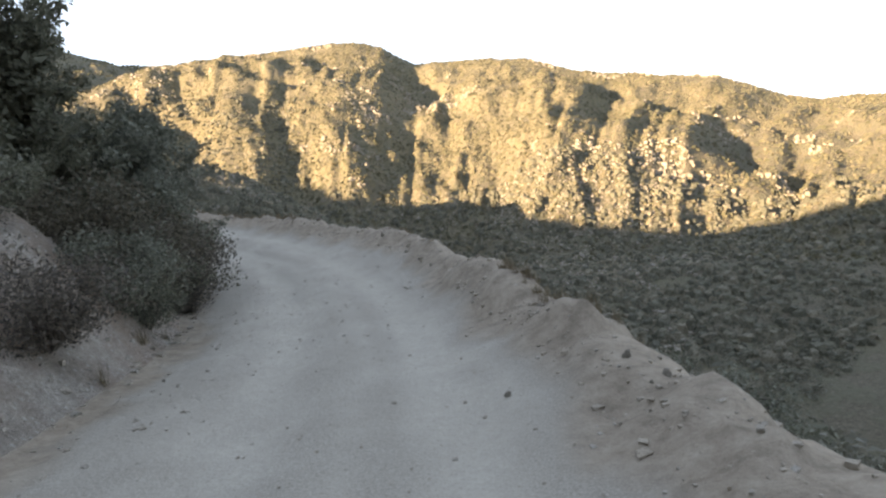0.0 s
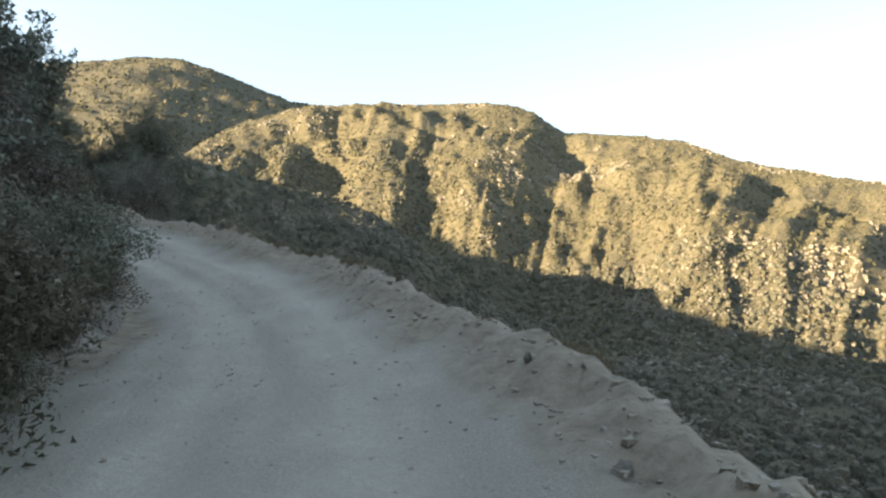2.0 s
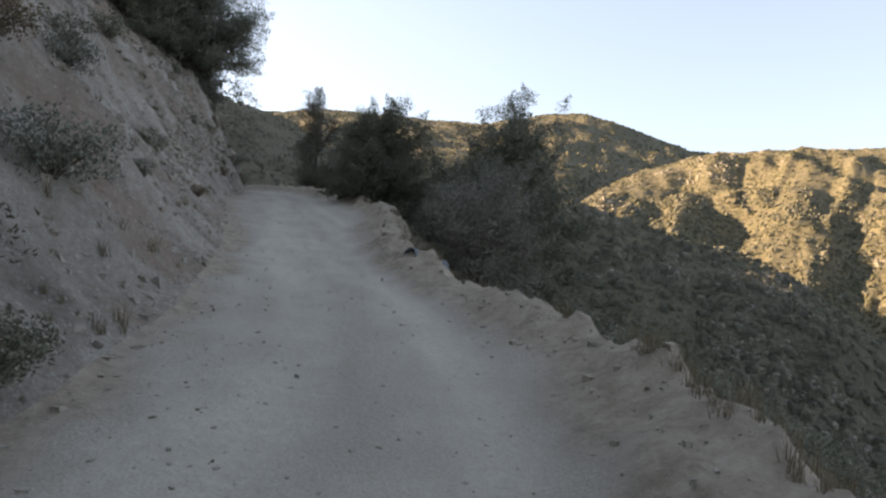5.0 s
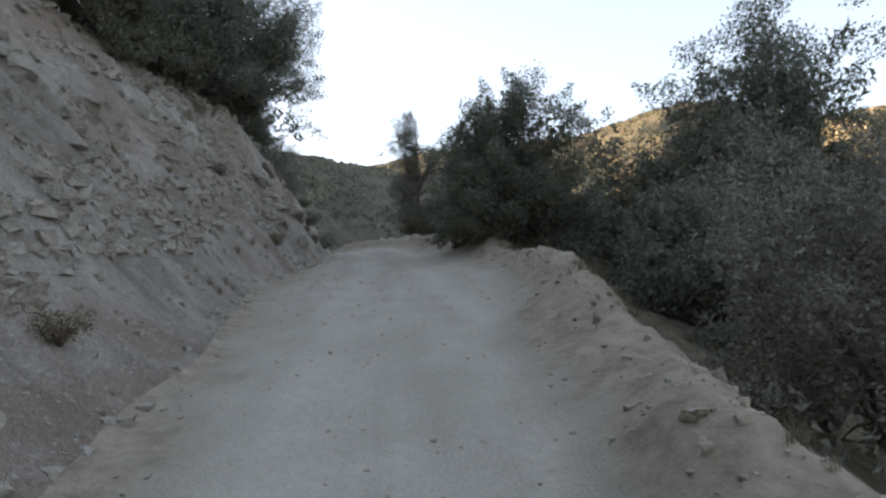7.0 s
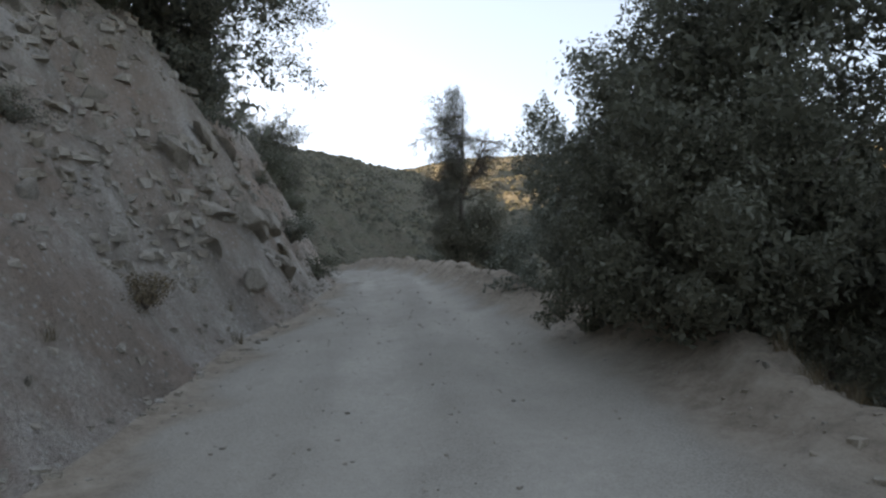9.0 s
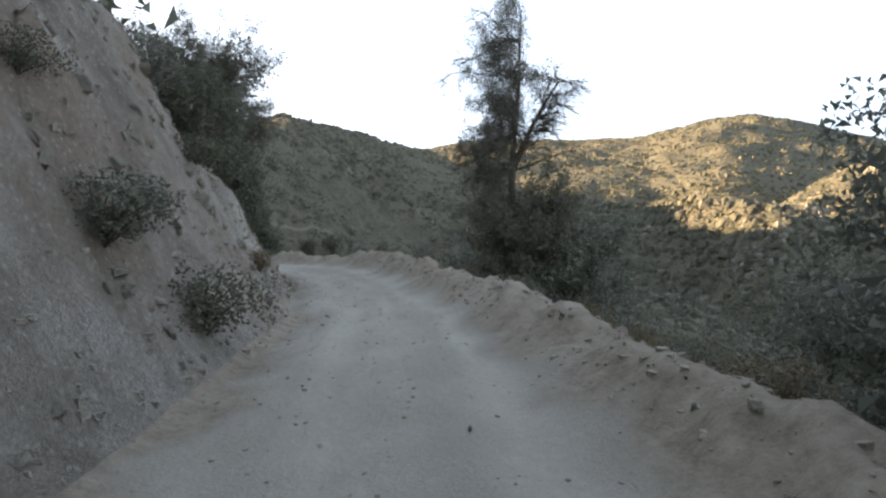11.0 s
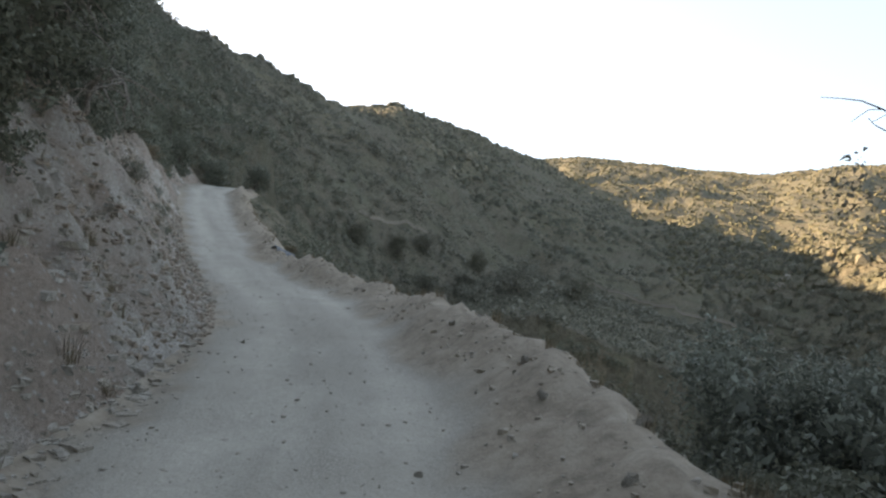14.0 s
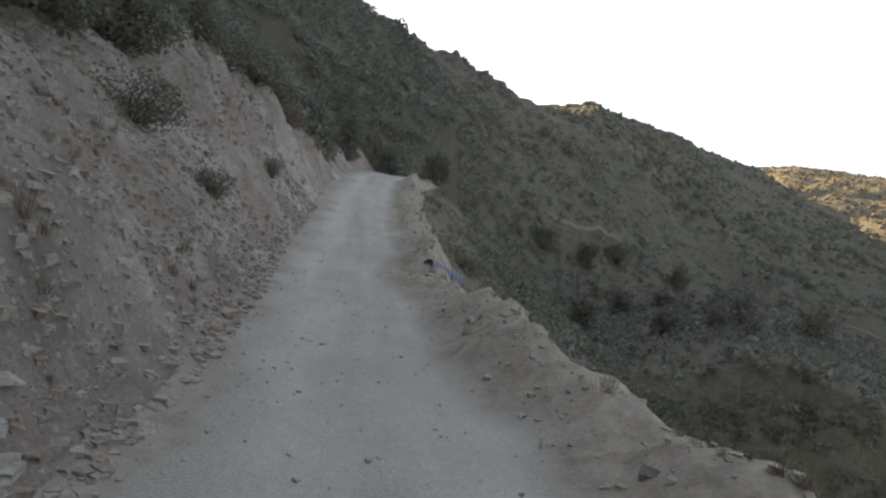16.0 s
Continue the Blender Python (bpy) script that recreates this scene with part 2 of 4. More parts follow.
BANKING = [(-4, 4), (0, 5), (1, 3), (2, 0), (3, -2), (4, -3), (5, -2.5), (6.2, 1.5), (7.5, 5), (8.5, 2), (10, 1), (11.5, 0), (12.5, -2.5), (13.5, -4.5), (14.5, -5.5), (16, -7), (18, -3), (21, 0), (29, 0)]
T_ROAD = np.arange(-4, 25.001, 0.05)
box = np.ones(21) / 21
head_r = np.convolve(np.pad(np.radians(knots(T_ROAD, HEADING)), 10, "edge"), box, "valid")
grade_r = np.convolve(np.pad(np.tan(np.radians(knots(T_ROAD, GRADE))), 10, "edge"), box, "valid")
LINE = np.stack([np.cumsum(-np.sin(head_r)), np.cumsum(np.cos(head_r)), np.cumsum(grade_r)], 1) * SPEED * 0.05
LINE -= LINE[np.argmin(np.abs(T_ROAD))]
RIGHT = np.stack([np.cos(head_r), np.sin(head_r)], 1)


def beside(x, y):
    """For places: the index along the road's line, and how far to its right they lie."""
    x, y = np.asarray(x, float), np.asarray(y, float)
    at, side = np.zeros(x.shape, int), np.zeros(x.shape)
    for i in range(0, len(x), 20000):
        d = (x[i:i + 20000, None] - LINE[None, ::2, 0]) ** 2 + (y[i:i + 20000, None] - LINE[None, ::2, 1]) ** 2
        k = d.argmin(1) * 2
        at[i:i + 20000] = k
        dx, dy = x[i:i + 20000] - LINE[k, 0], y[i:i + 20000] - LINE[k, 1]
        r = RIGHT[k]
        side[i:i + 20000] = np.sign(dx * r[:, 0] + dy * r[:, 1]) * np.sqrt(dx * dx + dy * dy)
    return at, side


# ---------------------------------------------------------------- the large land
CENTRE = LINE[np.argmin(np.abs(T_ROAD - 8))].copy()
# three ranges, each with: degrees left of +y, elevation of its crest seen from the road, distance of the crest, distance and depth of its foot
OWN_HILL = dict(
    sky=[(-180, 6), (-150, 14), (-130, 4), (-100, -14), (0, -13), (4, -10.3), (8, -7), (11, -4.6), (15.5, -1.7), (22.5, 0.1), (27, 1.6), (31, 2.9), (34, 3.7), (36, 4), (44, 4.2), (48, 4.6), (52, 5.2), (56, 6.5), (58, 7.6), (60, 8.6), (66, 10.1), (70, 11.1), (72, 11.3), (76, 10.3), (78.5, 10.6), (84, 11.0), (94, 12.8), (110, 25), (140, 30), (165, 22), (180, 6)],
    crest=[(-180, 240), (-100, 300), (-12, 300), (0, 215), (36, 215), (46, 300), (60, 470), (78, 420), (94, 330), (110, 180), (150, 150), (180, 240)],
    foot=[(-180, 60), (-100, 120), (0, 100), (40, 112), (60, 125), (80, 100), (94, 60), (110, 20), (150, 20), (180, 60)],
    deep=[(-180, -10), (-100, -90), (40, -60), (60, -36), (70, -24), (75, -8), (79, 6), (84, 14), (92, 22), (110, 26), (150, 20), (180, -10)])
MASSIF = dict(
    sky=[(-180, 3), (-120, 2), (-80, -1), (-50, -2), (-33.6, -2.2), (-30.5, -1.2), (-26, 1.0), (-21, 1.8), (-15, 2.9), (-10.4, 4.5), (-6.5, 4.9), (-0.4, 5.3), (2.5, 7.5), (5, 8.0), (7, 8.1), (10.7, 7.9),
         (14, 7.8), (17, 7.7), (21, 7.6), (24, 7.4), (28, 6.0), (31, 4.4), (34, 2.5), (38, 0), (44, -3), (60, -9), (180, 3)],
    crest=[(-180, 600), (-80, 640), (-35, 600), (-15, 610), (0, 690), (20, 690), (28, 600), (36, 480), (60, 420), (180, 600)],
    foot=[(-180, 130), (-60, 130), (-20, 150), (0, 225), (36, 235), (60, 220), (180, 130)],
    deep=[(-180, -60), (-60, -95), (0, -85), (30, -62), (60, -40), (180, -60)])
BACK_RIDGE = dict(
    sky=[(-180, -3), (-20, -3), (0, 2), (14, 6), (21, 7.3), (24.7, 7.5), (28, 8.7), (31, 9.7), (33.5, 10.4), (36, 10.5), (39, 9.8), (41.5, 9.2), (50, 9.4), (56.7, 9.5), (58.3, 9.1), (62, 8.8), (75, 7), (100, 3), (180, -3)],
    crest=[(-180, 1500), (180, 1500)],
    foot=[(-180, 520), (180, 520)],
    deep=[(-180, -60), (0, -60), (40, -10), (60, 0), (180, -60)])


# spurs (up) and gullies (down) of the massif
SPURS = [(-60, 0), (-40, 0.3), (-30, -0.3), (-20, 0.3), (-14, 0.5), (-9.5, -0.5), (-5, 0.3), (-0.5, -0.3), (5.5, 0.35), (11, -0.6), (15.5, 0.7), (22.5, -1.1), (31, 0.8), (36, 0), (60, 0)]


def range_height(x, y, r, az, tab, seed, relief, period, spurs=None):
    crest, foot, deep = knots(az, tab["crest"]), knots(az, tab["foot"]), knots(az, tab["deep"])
    top = 1.5 + np.tan(np.radians(knots(az, tab["sky"]))) * crest
    f = (r - foot) / (crest - foot)
    q = np.clip(f, 0, 1)
    z = CENTRE[2] + deep + (top - deep) * (1 - (1 - q) ** 1.3)
    run = np.minimum(step(0.0, 0.35, q), 1 - step(0.72, 1.0, q) * 0.93)
    wob = 0.9 * fbm(x / 190, y / 190, 4, seed)
    spur = ridged(az / period + wob, q * 0.9, 3, seed + 1) - 0.66
    spur2 = ridged(az / period * 3.1 - wob, q * 2.2, 3, seed + 5) - 0.64
    if spurs:
        bent = az + 1.6 * wob
        soft = sum(knots(bent + d, spurs) for d in (-1.2, -0.4, 0.4, 1.2)) / 4
        spur = 0.55 * spur + 0.2 * soft * step(0.05, 0.3, q) * (1 - step(0.5, 0.92, q))
    z += run * relief * (spur + 0.3 * spur2 + 0.2 * fbm(x / 75, y / 75, 4, seed + 9))
    return z - np.clip(f - 1, 0, 9) * (crest - foot) * 0.22


def far_height(x, y):
    dx, dy = x - CENTRE[0], y - CENTRE[1]
    r, az = np.hypot(dx, dy) + 1e-6, np.degrees(np.arctan2(-dx, dy))
    z = np.maximum(range_height(x, y, r, az, OWN_HILL, 11, 16, 10.0), range_height(x, y, r, az, MASSIF, 31, 42, 8.0, SPURS))
    z = np.maximum(z, range_height(x, y, r, az, BACK_RIDGE, 61, 26, 11.0))
    return z + np.clip(r / 300.0, 0, 1) * (2.4 * fbm(x / 45, y / 45, 4, 31) + 0.7 * fbm(x / 9, y / 9, 3, 37))


# fall of the slope below the road: gentler where the spur comes out
DROP = [(-4, 0.74), (5, 0.78), (7.2, 0.7), (9, 0.48), (12, 0.42), (14, 0.55), (18, 0.7), (29, 0.7)]


def land(x, y, at=None, side=None):
    """Height of the hillsides, without the road that is cut into them."""
    if at is None:
        at, side = beside(x, y)
    base = LINE[at, 2]
    near = base + np.where(side > 0, -knots(T_ROAD[at], DROP) * 0.9 * side, -0.72 * side) + 1.6 * fbm(x / 9, y / 9, 4, 41) * step(2, 12, np.abs(side))
    near = np.where(side < -30, base + 21.6 + 0.5 * (-side - 30), near)
    w = np.maximum(step(45, 125, np.abs(side)), step(0.9, 1.0, at / (len(LINE) - 1)) * step(8, 30, np.abs(side)))
    return near * (1 - w) + far_height(x, y) * w


S_FROM, S_TO, U_LEFT, U_RIGHT = 10, len(LINE) - 5, -23.0, 42.0
az_grid = np.concatenate([np.arange(-180, -45, 1.5), np.arange(-45, 100, 0.28), np.arange(100, 180, 1.0)])
r_grid = np.concatenate([[0.5, 10], np.arange(20, 130, 3.0), np.arange(130, 760, 5.0), np.arange(760, 1700, 18.0), np.geomspace(1700, 4500, 10)])
A, Rr = np.meshgrid(np.radians(az_grid), r_grid, indexing="ij")
gx, gy = (CENTRE[0] - np.sin(A) * Rr).ravel(), (CENTRE[1] + np.cos(A) * Rr).ravel()
g_at, g_side = beside(gx, gy)
gz = land(gx, gy, g_at, g_side)
inside = step(U_LEFT, U_LEFT + 4, g_side) * step(-U_RIGHT, -U_RIGHT + 4, -g_side) * step(S_FROM, S_FROM + 12, g_at) * step(-S_TO, -S_TO + 12, -g_at)
gz = gz - 9 * inside
gz = np.maximum(gz, -260)
na, nr = A.shape
idx = np.arange(na * nr).reshape(na, nr)
wrap = np.concatenate([idx, idx[:1]], 0)
g_faces = np.stack([wrap[:-1, :-1], wrap[:-1, 1:], wrap[1:, 1:], wrap[1:, :-1]], -1).reshape(-1, 4)[:, ::-1]
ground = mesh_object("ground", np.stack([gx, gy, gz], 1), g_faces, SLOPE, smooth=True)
# the hillside on this side of the canyon is overgrown: litter instead of dry grass, its dark tone also standing in for
# shade
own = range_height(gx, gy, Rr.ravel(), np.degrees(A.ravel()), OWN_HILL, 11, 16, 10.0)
cover_shade = np.clip(step(6, -2, gz - own) + step(190, 130, Rr.ravel()), 0, 1) * step(470, 380, Rr.ravel())
cover_shade = np.maximum(cover_shade, 0.85 * step(-12, -48, gz - CENTRE[2]))
# far ridge toned darker, in place of the weaker sunlight it gets
cover_shade = np.maximum(cover_shade, 0.6 * step(680, 800, Rr.ravel()) * step(18, 26, np.degrees(A.ravel())))
cover_shade = np.maximum(cover_shade, 0.9 * step(24, 31, np.degrees(A.ravel())) * step(380, 470, Rr.ravel()))
cover_shade = np.clip(cover_shade * (1.0 + 0.45 * fbm(gx / 30, gy / 30, 3, 97)), 0, 1)
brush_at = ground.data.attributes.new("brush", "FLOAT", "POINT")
brush_at.data.foreach_set("value", cover_shade.astype(np.float32))
tagged(ground, "dry chaparral mountainsides around a deep canyon", "mountains", kind="structure")

# ---------------------------------------------------------------- the road bench: cut bank, road, berm and the slope below
S = np.arange(S_FROM, S_TO)
LEFT_EDGE = [(-4, -3.3), (3, -3.3), (4, -2.6), (5.5, -2.2), (6.5, -1.95), (7.8, -2.0), (9.4, -2.5), (10.3, -2.2), (11.2, -1.9), (11.7, -2.1), (12.3, -2.0), (13, -1.65), (13.6, -2.3), (14.4, -1.9), (16, -1.4), (17, -1.5), (18.5, -1.8), (20.5, -1.5), (22, -1.3), (29, -1.5)]
RIGHT_EDGE = [(-4, 2.2), (0, 2.0), (2.2, 1.9), (3.2, 2.3), (3.8, 1.9), (4.4, 2.2), (4.9, 2.5), (5.4, 2.1), (6.1, 2.7), (6.7, 2.5), (7.0, 2.15), (7.5, 1.95), (8.3, 2.4), (8.8, 3.2), (9.5, 3.4), (10.7, 3.0), (12.5, 2.3), (13.8, 1.85), (14.7, 2.0), (15.2, 2.3), (15.9, 2.15), (16.5, 2.6), (17.1, 2.0), (18.2, 1.5), (19.5, 2.0), (22.5, 2.9), (29, 2.7)]
CUT_HIGH = [(-4, 2.2), (0, 2.2), (3, 3), (4.5, 6), (6, 8), (8, 9.5), (9.5, 9), (10.5, 8.3), (11.1, 6.5), (12, 5.6), (13, 6.4), (13.9, 5.2), (14.5, 3.6), (15.5, 3.7), (16.2, 3.9), (17, 3.7), (17.6, 4.0), (18.8, 4.6), (19.5, 4.4), (20.3, 3.2), (21.6, 1.3), (23.5, 1), (29, 1)]
CUT_SLOPE = [(-4, 1.1), (0, 1.1), (4, 1.25), (7, 1.2), (9, 1.42), (10.4, 1.5), (11.2, 1.85), (12.3, 2.2), (13.2, 2.0), (14.2, 1.2), (16, 1.2), (20, 1.25), (29, 1.1)]


def bench(si, u):
    """Place, looseness and distance past the top of the cut, for the strip along the road."""
    t = T_ROAD[si]
    x, y = LINE[si, 0] + RIGHT[si, 0] * u, LINE[si, 1] + RIGHT[si, 1] * u
    base = LINE[si, 2]
    s = si * SPEED * 0.05
    le = knots(t, LEFT_EDGE) + 0.22 * fbm(s / 4.0, s * 0, 3, 51)
    re = knots(t, RIGHT_EDGE) + 0.15 * fbm(s / 2.5, s * 0 + 5, 3, 52)
    mid = (le + re) / 2
    # road surface: two worn tracks and a low crown of loose gravel
    track = np.exp(-((u - mid + 0.85) / 0.38) ** 2) + np.exp(-((u - mid - 0.85) / 0.38) ** 2)
    z = base - np.tan(np.radians(knots(t, BANKING))) * np.clip(u, -4, 4) - 0.06 * track + 0.02 * fbm(u / 0.28, s / 5.0, 3, 69) + 0.014 * fbm((x + y) / 1.1, (x - y) / 2.7, 4, 53) + 0.012 * fbm(x * 2.3 + y, y * 2.3 - x, 2, 54)
    loose = np.clip(0.7 - 0.7 * track + 0.5 * fbm(u / 0.3, s / 4.5, 4, 55) + 0.35 * fbm(x / 0.5, y / 0.5, 3, 70), 0, 1)
    # berm
    bh = step(24.4, 23.0, t) * 0.42 + 0.2 * fbm(s / 2.6, s * 0 + 9, 3, 56)
    b = u - re
    berm = bh * np.where(b < 0, np.exp(-(b / 0.68) ** 2), np.exp(-(np.clip(b, 0, None) / 0.5) ** 2))
    z += berm + (0.12 * fbm(x * 1.7, y * 1.7, 3, 57) + 0.075 * fbm(x * 4.7, y * 4.7, 3, 62)) * step(-1.0, -0.2, b)
    z -= np.clip(b - 0.15, 0, None) * knots(t, DROP) * step(0, 0.8, b)
    loose = np.maximum(loose, 2 * step(-1.5, -0.55, b + 0.3 * fbm(x / 0.8, y / 0.8, 3, 63)))
    loose = np.maximum(loose, 2 * step(0.75, -0.1, u - le + 0.3 * fbm(x / 0.7, y / 0.7, 3, 65)))
    # cut bank
    c = np.clip(le - u, 0, None)
    high = knots(t, CUT_HIGH) + 0.5 * fbm(s / 7.0, s * 0 + 2, 3, 58)
    k = knots(t, CUT_SLOPE)
    toe = 0.5
    lift = np.where(c < toe, c * c / (2 * toe) * k, (c - toe / 2) * k)
    reach = high / k
    over = np.clip(c - reach, 0, None)
    lift = lift - over * (k - 0.62)
    rough = step(0.2, 1.6, c)
    lift += rough * (0.75 * fbm(s / 5.5 + c * 0.15, c / 6.0, 4, 59) + 0.33 * (ridged(s / 1.7 + c * 0.1, c / 4.0, 3, 60) - 0.6) + 0.16 * fbm(s * 1.3, c * 1.1, 3, 61))
    skew = s + 0.5 * c + 0.6 * fbm(s / 2, c / 2, 2, 64)
    ledge = lattice(np.floor(skew * 1.1), np.floor(c * 1.5 + 0.4 * s), 66) + 0.5 * lattice(np.floor(skew * 2.3), np.floor(c * 3.1), 67) - 0.75
    lift += 0.5 * ledge * step(0.0, 0.4, fbm(s / 6, c / 3.5, 3, 68) + 0.18) * step(0.5, 1.5, c)
    z += lift
    loose = np.maximum(loose, step(0.0, 0.5, c))
    # fade to the hillsides at both rims
    at, side = si, u
    w = np.maximum(step(-13, U_LEFT + 1, u), step(9, U_RIGHT - 2, u))
    z = z * (1 - w) + land(x, y, at, side) * w
    return x, y, z, loose, over


out_l = -np.concatenate([np.arange(0, 9.0, 0.15), np.arange(9.0, 20.5, 0.7)])[::-1]
across = np.linspace(0, 1, 34)[1:-1]
out_r = np.concatenate([np.arange(0, 2, 0.2), np.arange(2, 9, 0.5), np.arange(9, U_RIGHT - 3, 1.5)])
s_run = S * SPEED * 0.05
edge_l = knots(T_ROAD[S], LEFT_EDGE) + 0.22 * fbm(s_run / 4.0, s_run * 0, 3, 51)
edge_r = knots(T_ROAD[S], RIGHT_EDGE) + 0.15 * fbm(s_run / 2.5, s_run * 0 + 5, 3, 52)
lo, hi = edge_l - 0.2, edge_r + 0.75
UU = np.concatenate([lo[:, None] + out_l[None], lo[:, None] + (hi - lo)[:, None] * across[None], hi[:, None] + out_r[None]], 1)
SS = np.repeat(S[:, None], UU.shape[1], 1)
bx, by, bz, b_loose, b_over = bench(SS.ravel(), UU.ravel())
ns, nu = SS.shape
idx = np.arange(ns * nu).reshape(ns, nu)
quads = np.stack([idx[:-1, :-1], idx[:-1, 1:], idx[1:, 1:], idx[1:, :-1]], -1).reshape(-1, 4)
column = quads[:, 0] % nu
n_l, n_m = len(out_l), len(across)
kinds = np.where(column < n_l - 1, np.where(b_over[quads].min(1) > 0.4, 2, 1), np.where(column < n_l + n_m, 0, 2))


def sub_sheet(name, pick, material):
    faces = quads[pick]
    used, inv = np.unique(faces, return_inverse=True)
    ob = mesh_object(name, np.stack([bx, by, bz], 1)[used], inv.reshape(-1, 4), material, smooth=True)
    at = ob.data.attributes.new("loose", "FLOAT", "POINT")
    at.data.foreach_set("value", (b_loose[used] / 2).astype(np.float32))
    return ob


road = tagged(sub_sheet("road", kinds == 0, DIRT), "pale graded dirt road with worn wheel tracks and loose gravel berm", "road", kind="structure")
bank = tagged(sub_sheet("cut_bank", kinds == 1, BANK), "steep pale cut bank of weathered granite and soil", "bank", kind="structure")
hillside = tagged(sub_sheet("hillside", kinds == 2, LITTER), "dry hillside soil above and below the road", "hillside", kind="structure")



# ---------------------------------------------------------------- placing things
def strip_height(t, u):
    si = np.array([int(np.argmin(np.abs(T_ROAD - t)))])
    x, y, z, _, _ = bench(si, np.array([float(u)]))
    return Vector((float(x[0]), float(y[0]), float(z[0])))


def bench_places(t, u):
    run = np.clip((t - T_ROAD[0]) / 0.05, 0, len(LINE) - 2)
    si = run.astype(int)
    part_way = (run - si)[:, None]
    x, y, z, _, over = bench(si, u)
    x1, y1, z1, _, _ = bench(si + 1, u)
    return np.stack([x, y, z], 1) * (1 - part_way) + np.stack([x1, y1, z1], 1) * part_way, over


def leaf_cloud(rng, clumps, count, size, squash=0.85, corners=4):
    """Quads for leaves round clump centres (x, y, z, radius): dense shells with ragged rims."""
    c = np.array(clumps, float)
    weight = c[:, 3] ** 2
    pick = rng.choice(len(c), count, p=weight / weight.sum())
    d = rng.normal(size=(count, 3))
    d /= np.linalg.norm(d, axis=1)[:, None]
    d[:, 2] *= squash
    rad = c[pick, 3] * (0.25 + 0.75 * rng.random(count) ** 0.6) * (1 + 0.12 * rng.normal(size=count).clip(-1.5, 2))
    p = c[pick, :3] + d * rad[:, None]
    a = d + rng.normal(scale=0.8, size=(count, 3))
    a /= np.linalg.norm(a, axis=1)[:, None]
    b = np.cross(a, rng.normal(size=(count, 3)))
    b /= np.linalg.norm(b, axis=1)[:, None] + 1e-9
    s = size * (0.6 + 0.8 * rng.random(count))[:, None]
    q = np.cross(a, b)
    if corners == 3:
        v = np.stack([p - b * s, p + q * s * 0.8, p + b * s], 1).reshape(-1, 3)
    else:
        v = np.stack([p - b * s, p + q * s * 0.55, p + b * s, p - q * s * 0.55], 1).reshape(-1, 3)
    f = np.arange(count * corners).reshape(-1, corners)
    return v, f


def limb(v, f, pts, r0, r1, sides=6):
    """Adds a tapered limb along pts."""
    base = len(v)
    n = len(pts)
    for i, p in enumerate(pts):
        d = unit(np.array(pts[min(i + 1, n - 1)], float) - np.array(pts[max(i - 1, 0)], float))
        a = unit(np.cross(d, (0.31, 0.77, 0.2)))
        b = np.cross(d, a)
        r = r0 + (r1 - r0) * i / (n - 1)
        for k in range(sides):
            w = 2 * math.pi * k / sides
            v.append(tuple(np.array(p, float) + r * (a * math.cos(w) + b * math.sin(w))))
    for i in range(n - 1):
        for k in range(sides):
            f.append((base + i * sides + k, base + i * sides + (k + 1) % sides, base + (i + 1) * sides + (k + 1) % sides, base + (i + 1) * sides + k))
    f.append(tuple(base + (n - 1) * sides + k for k in range(sides)))


def crooked(rng, start, way, length, steps, wander, droop=0.0):
    pts, d = [np.array(start, float)], unit(np.array(way, float))
    for _ in range(steps):
        d = unit(d + rng.normal(scale=wander, size=3) + (0, 0, -droop))
        pts.append(pts[-1] + d * length / steps)
    return pts


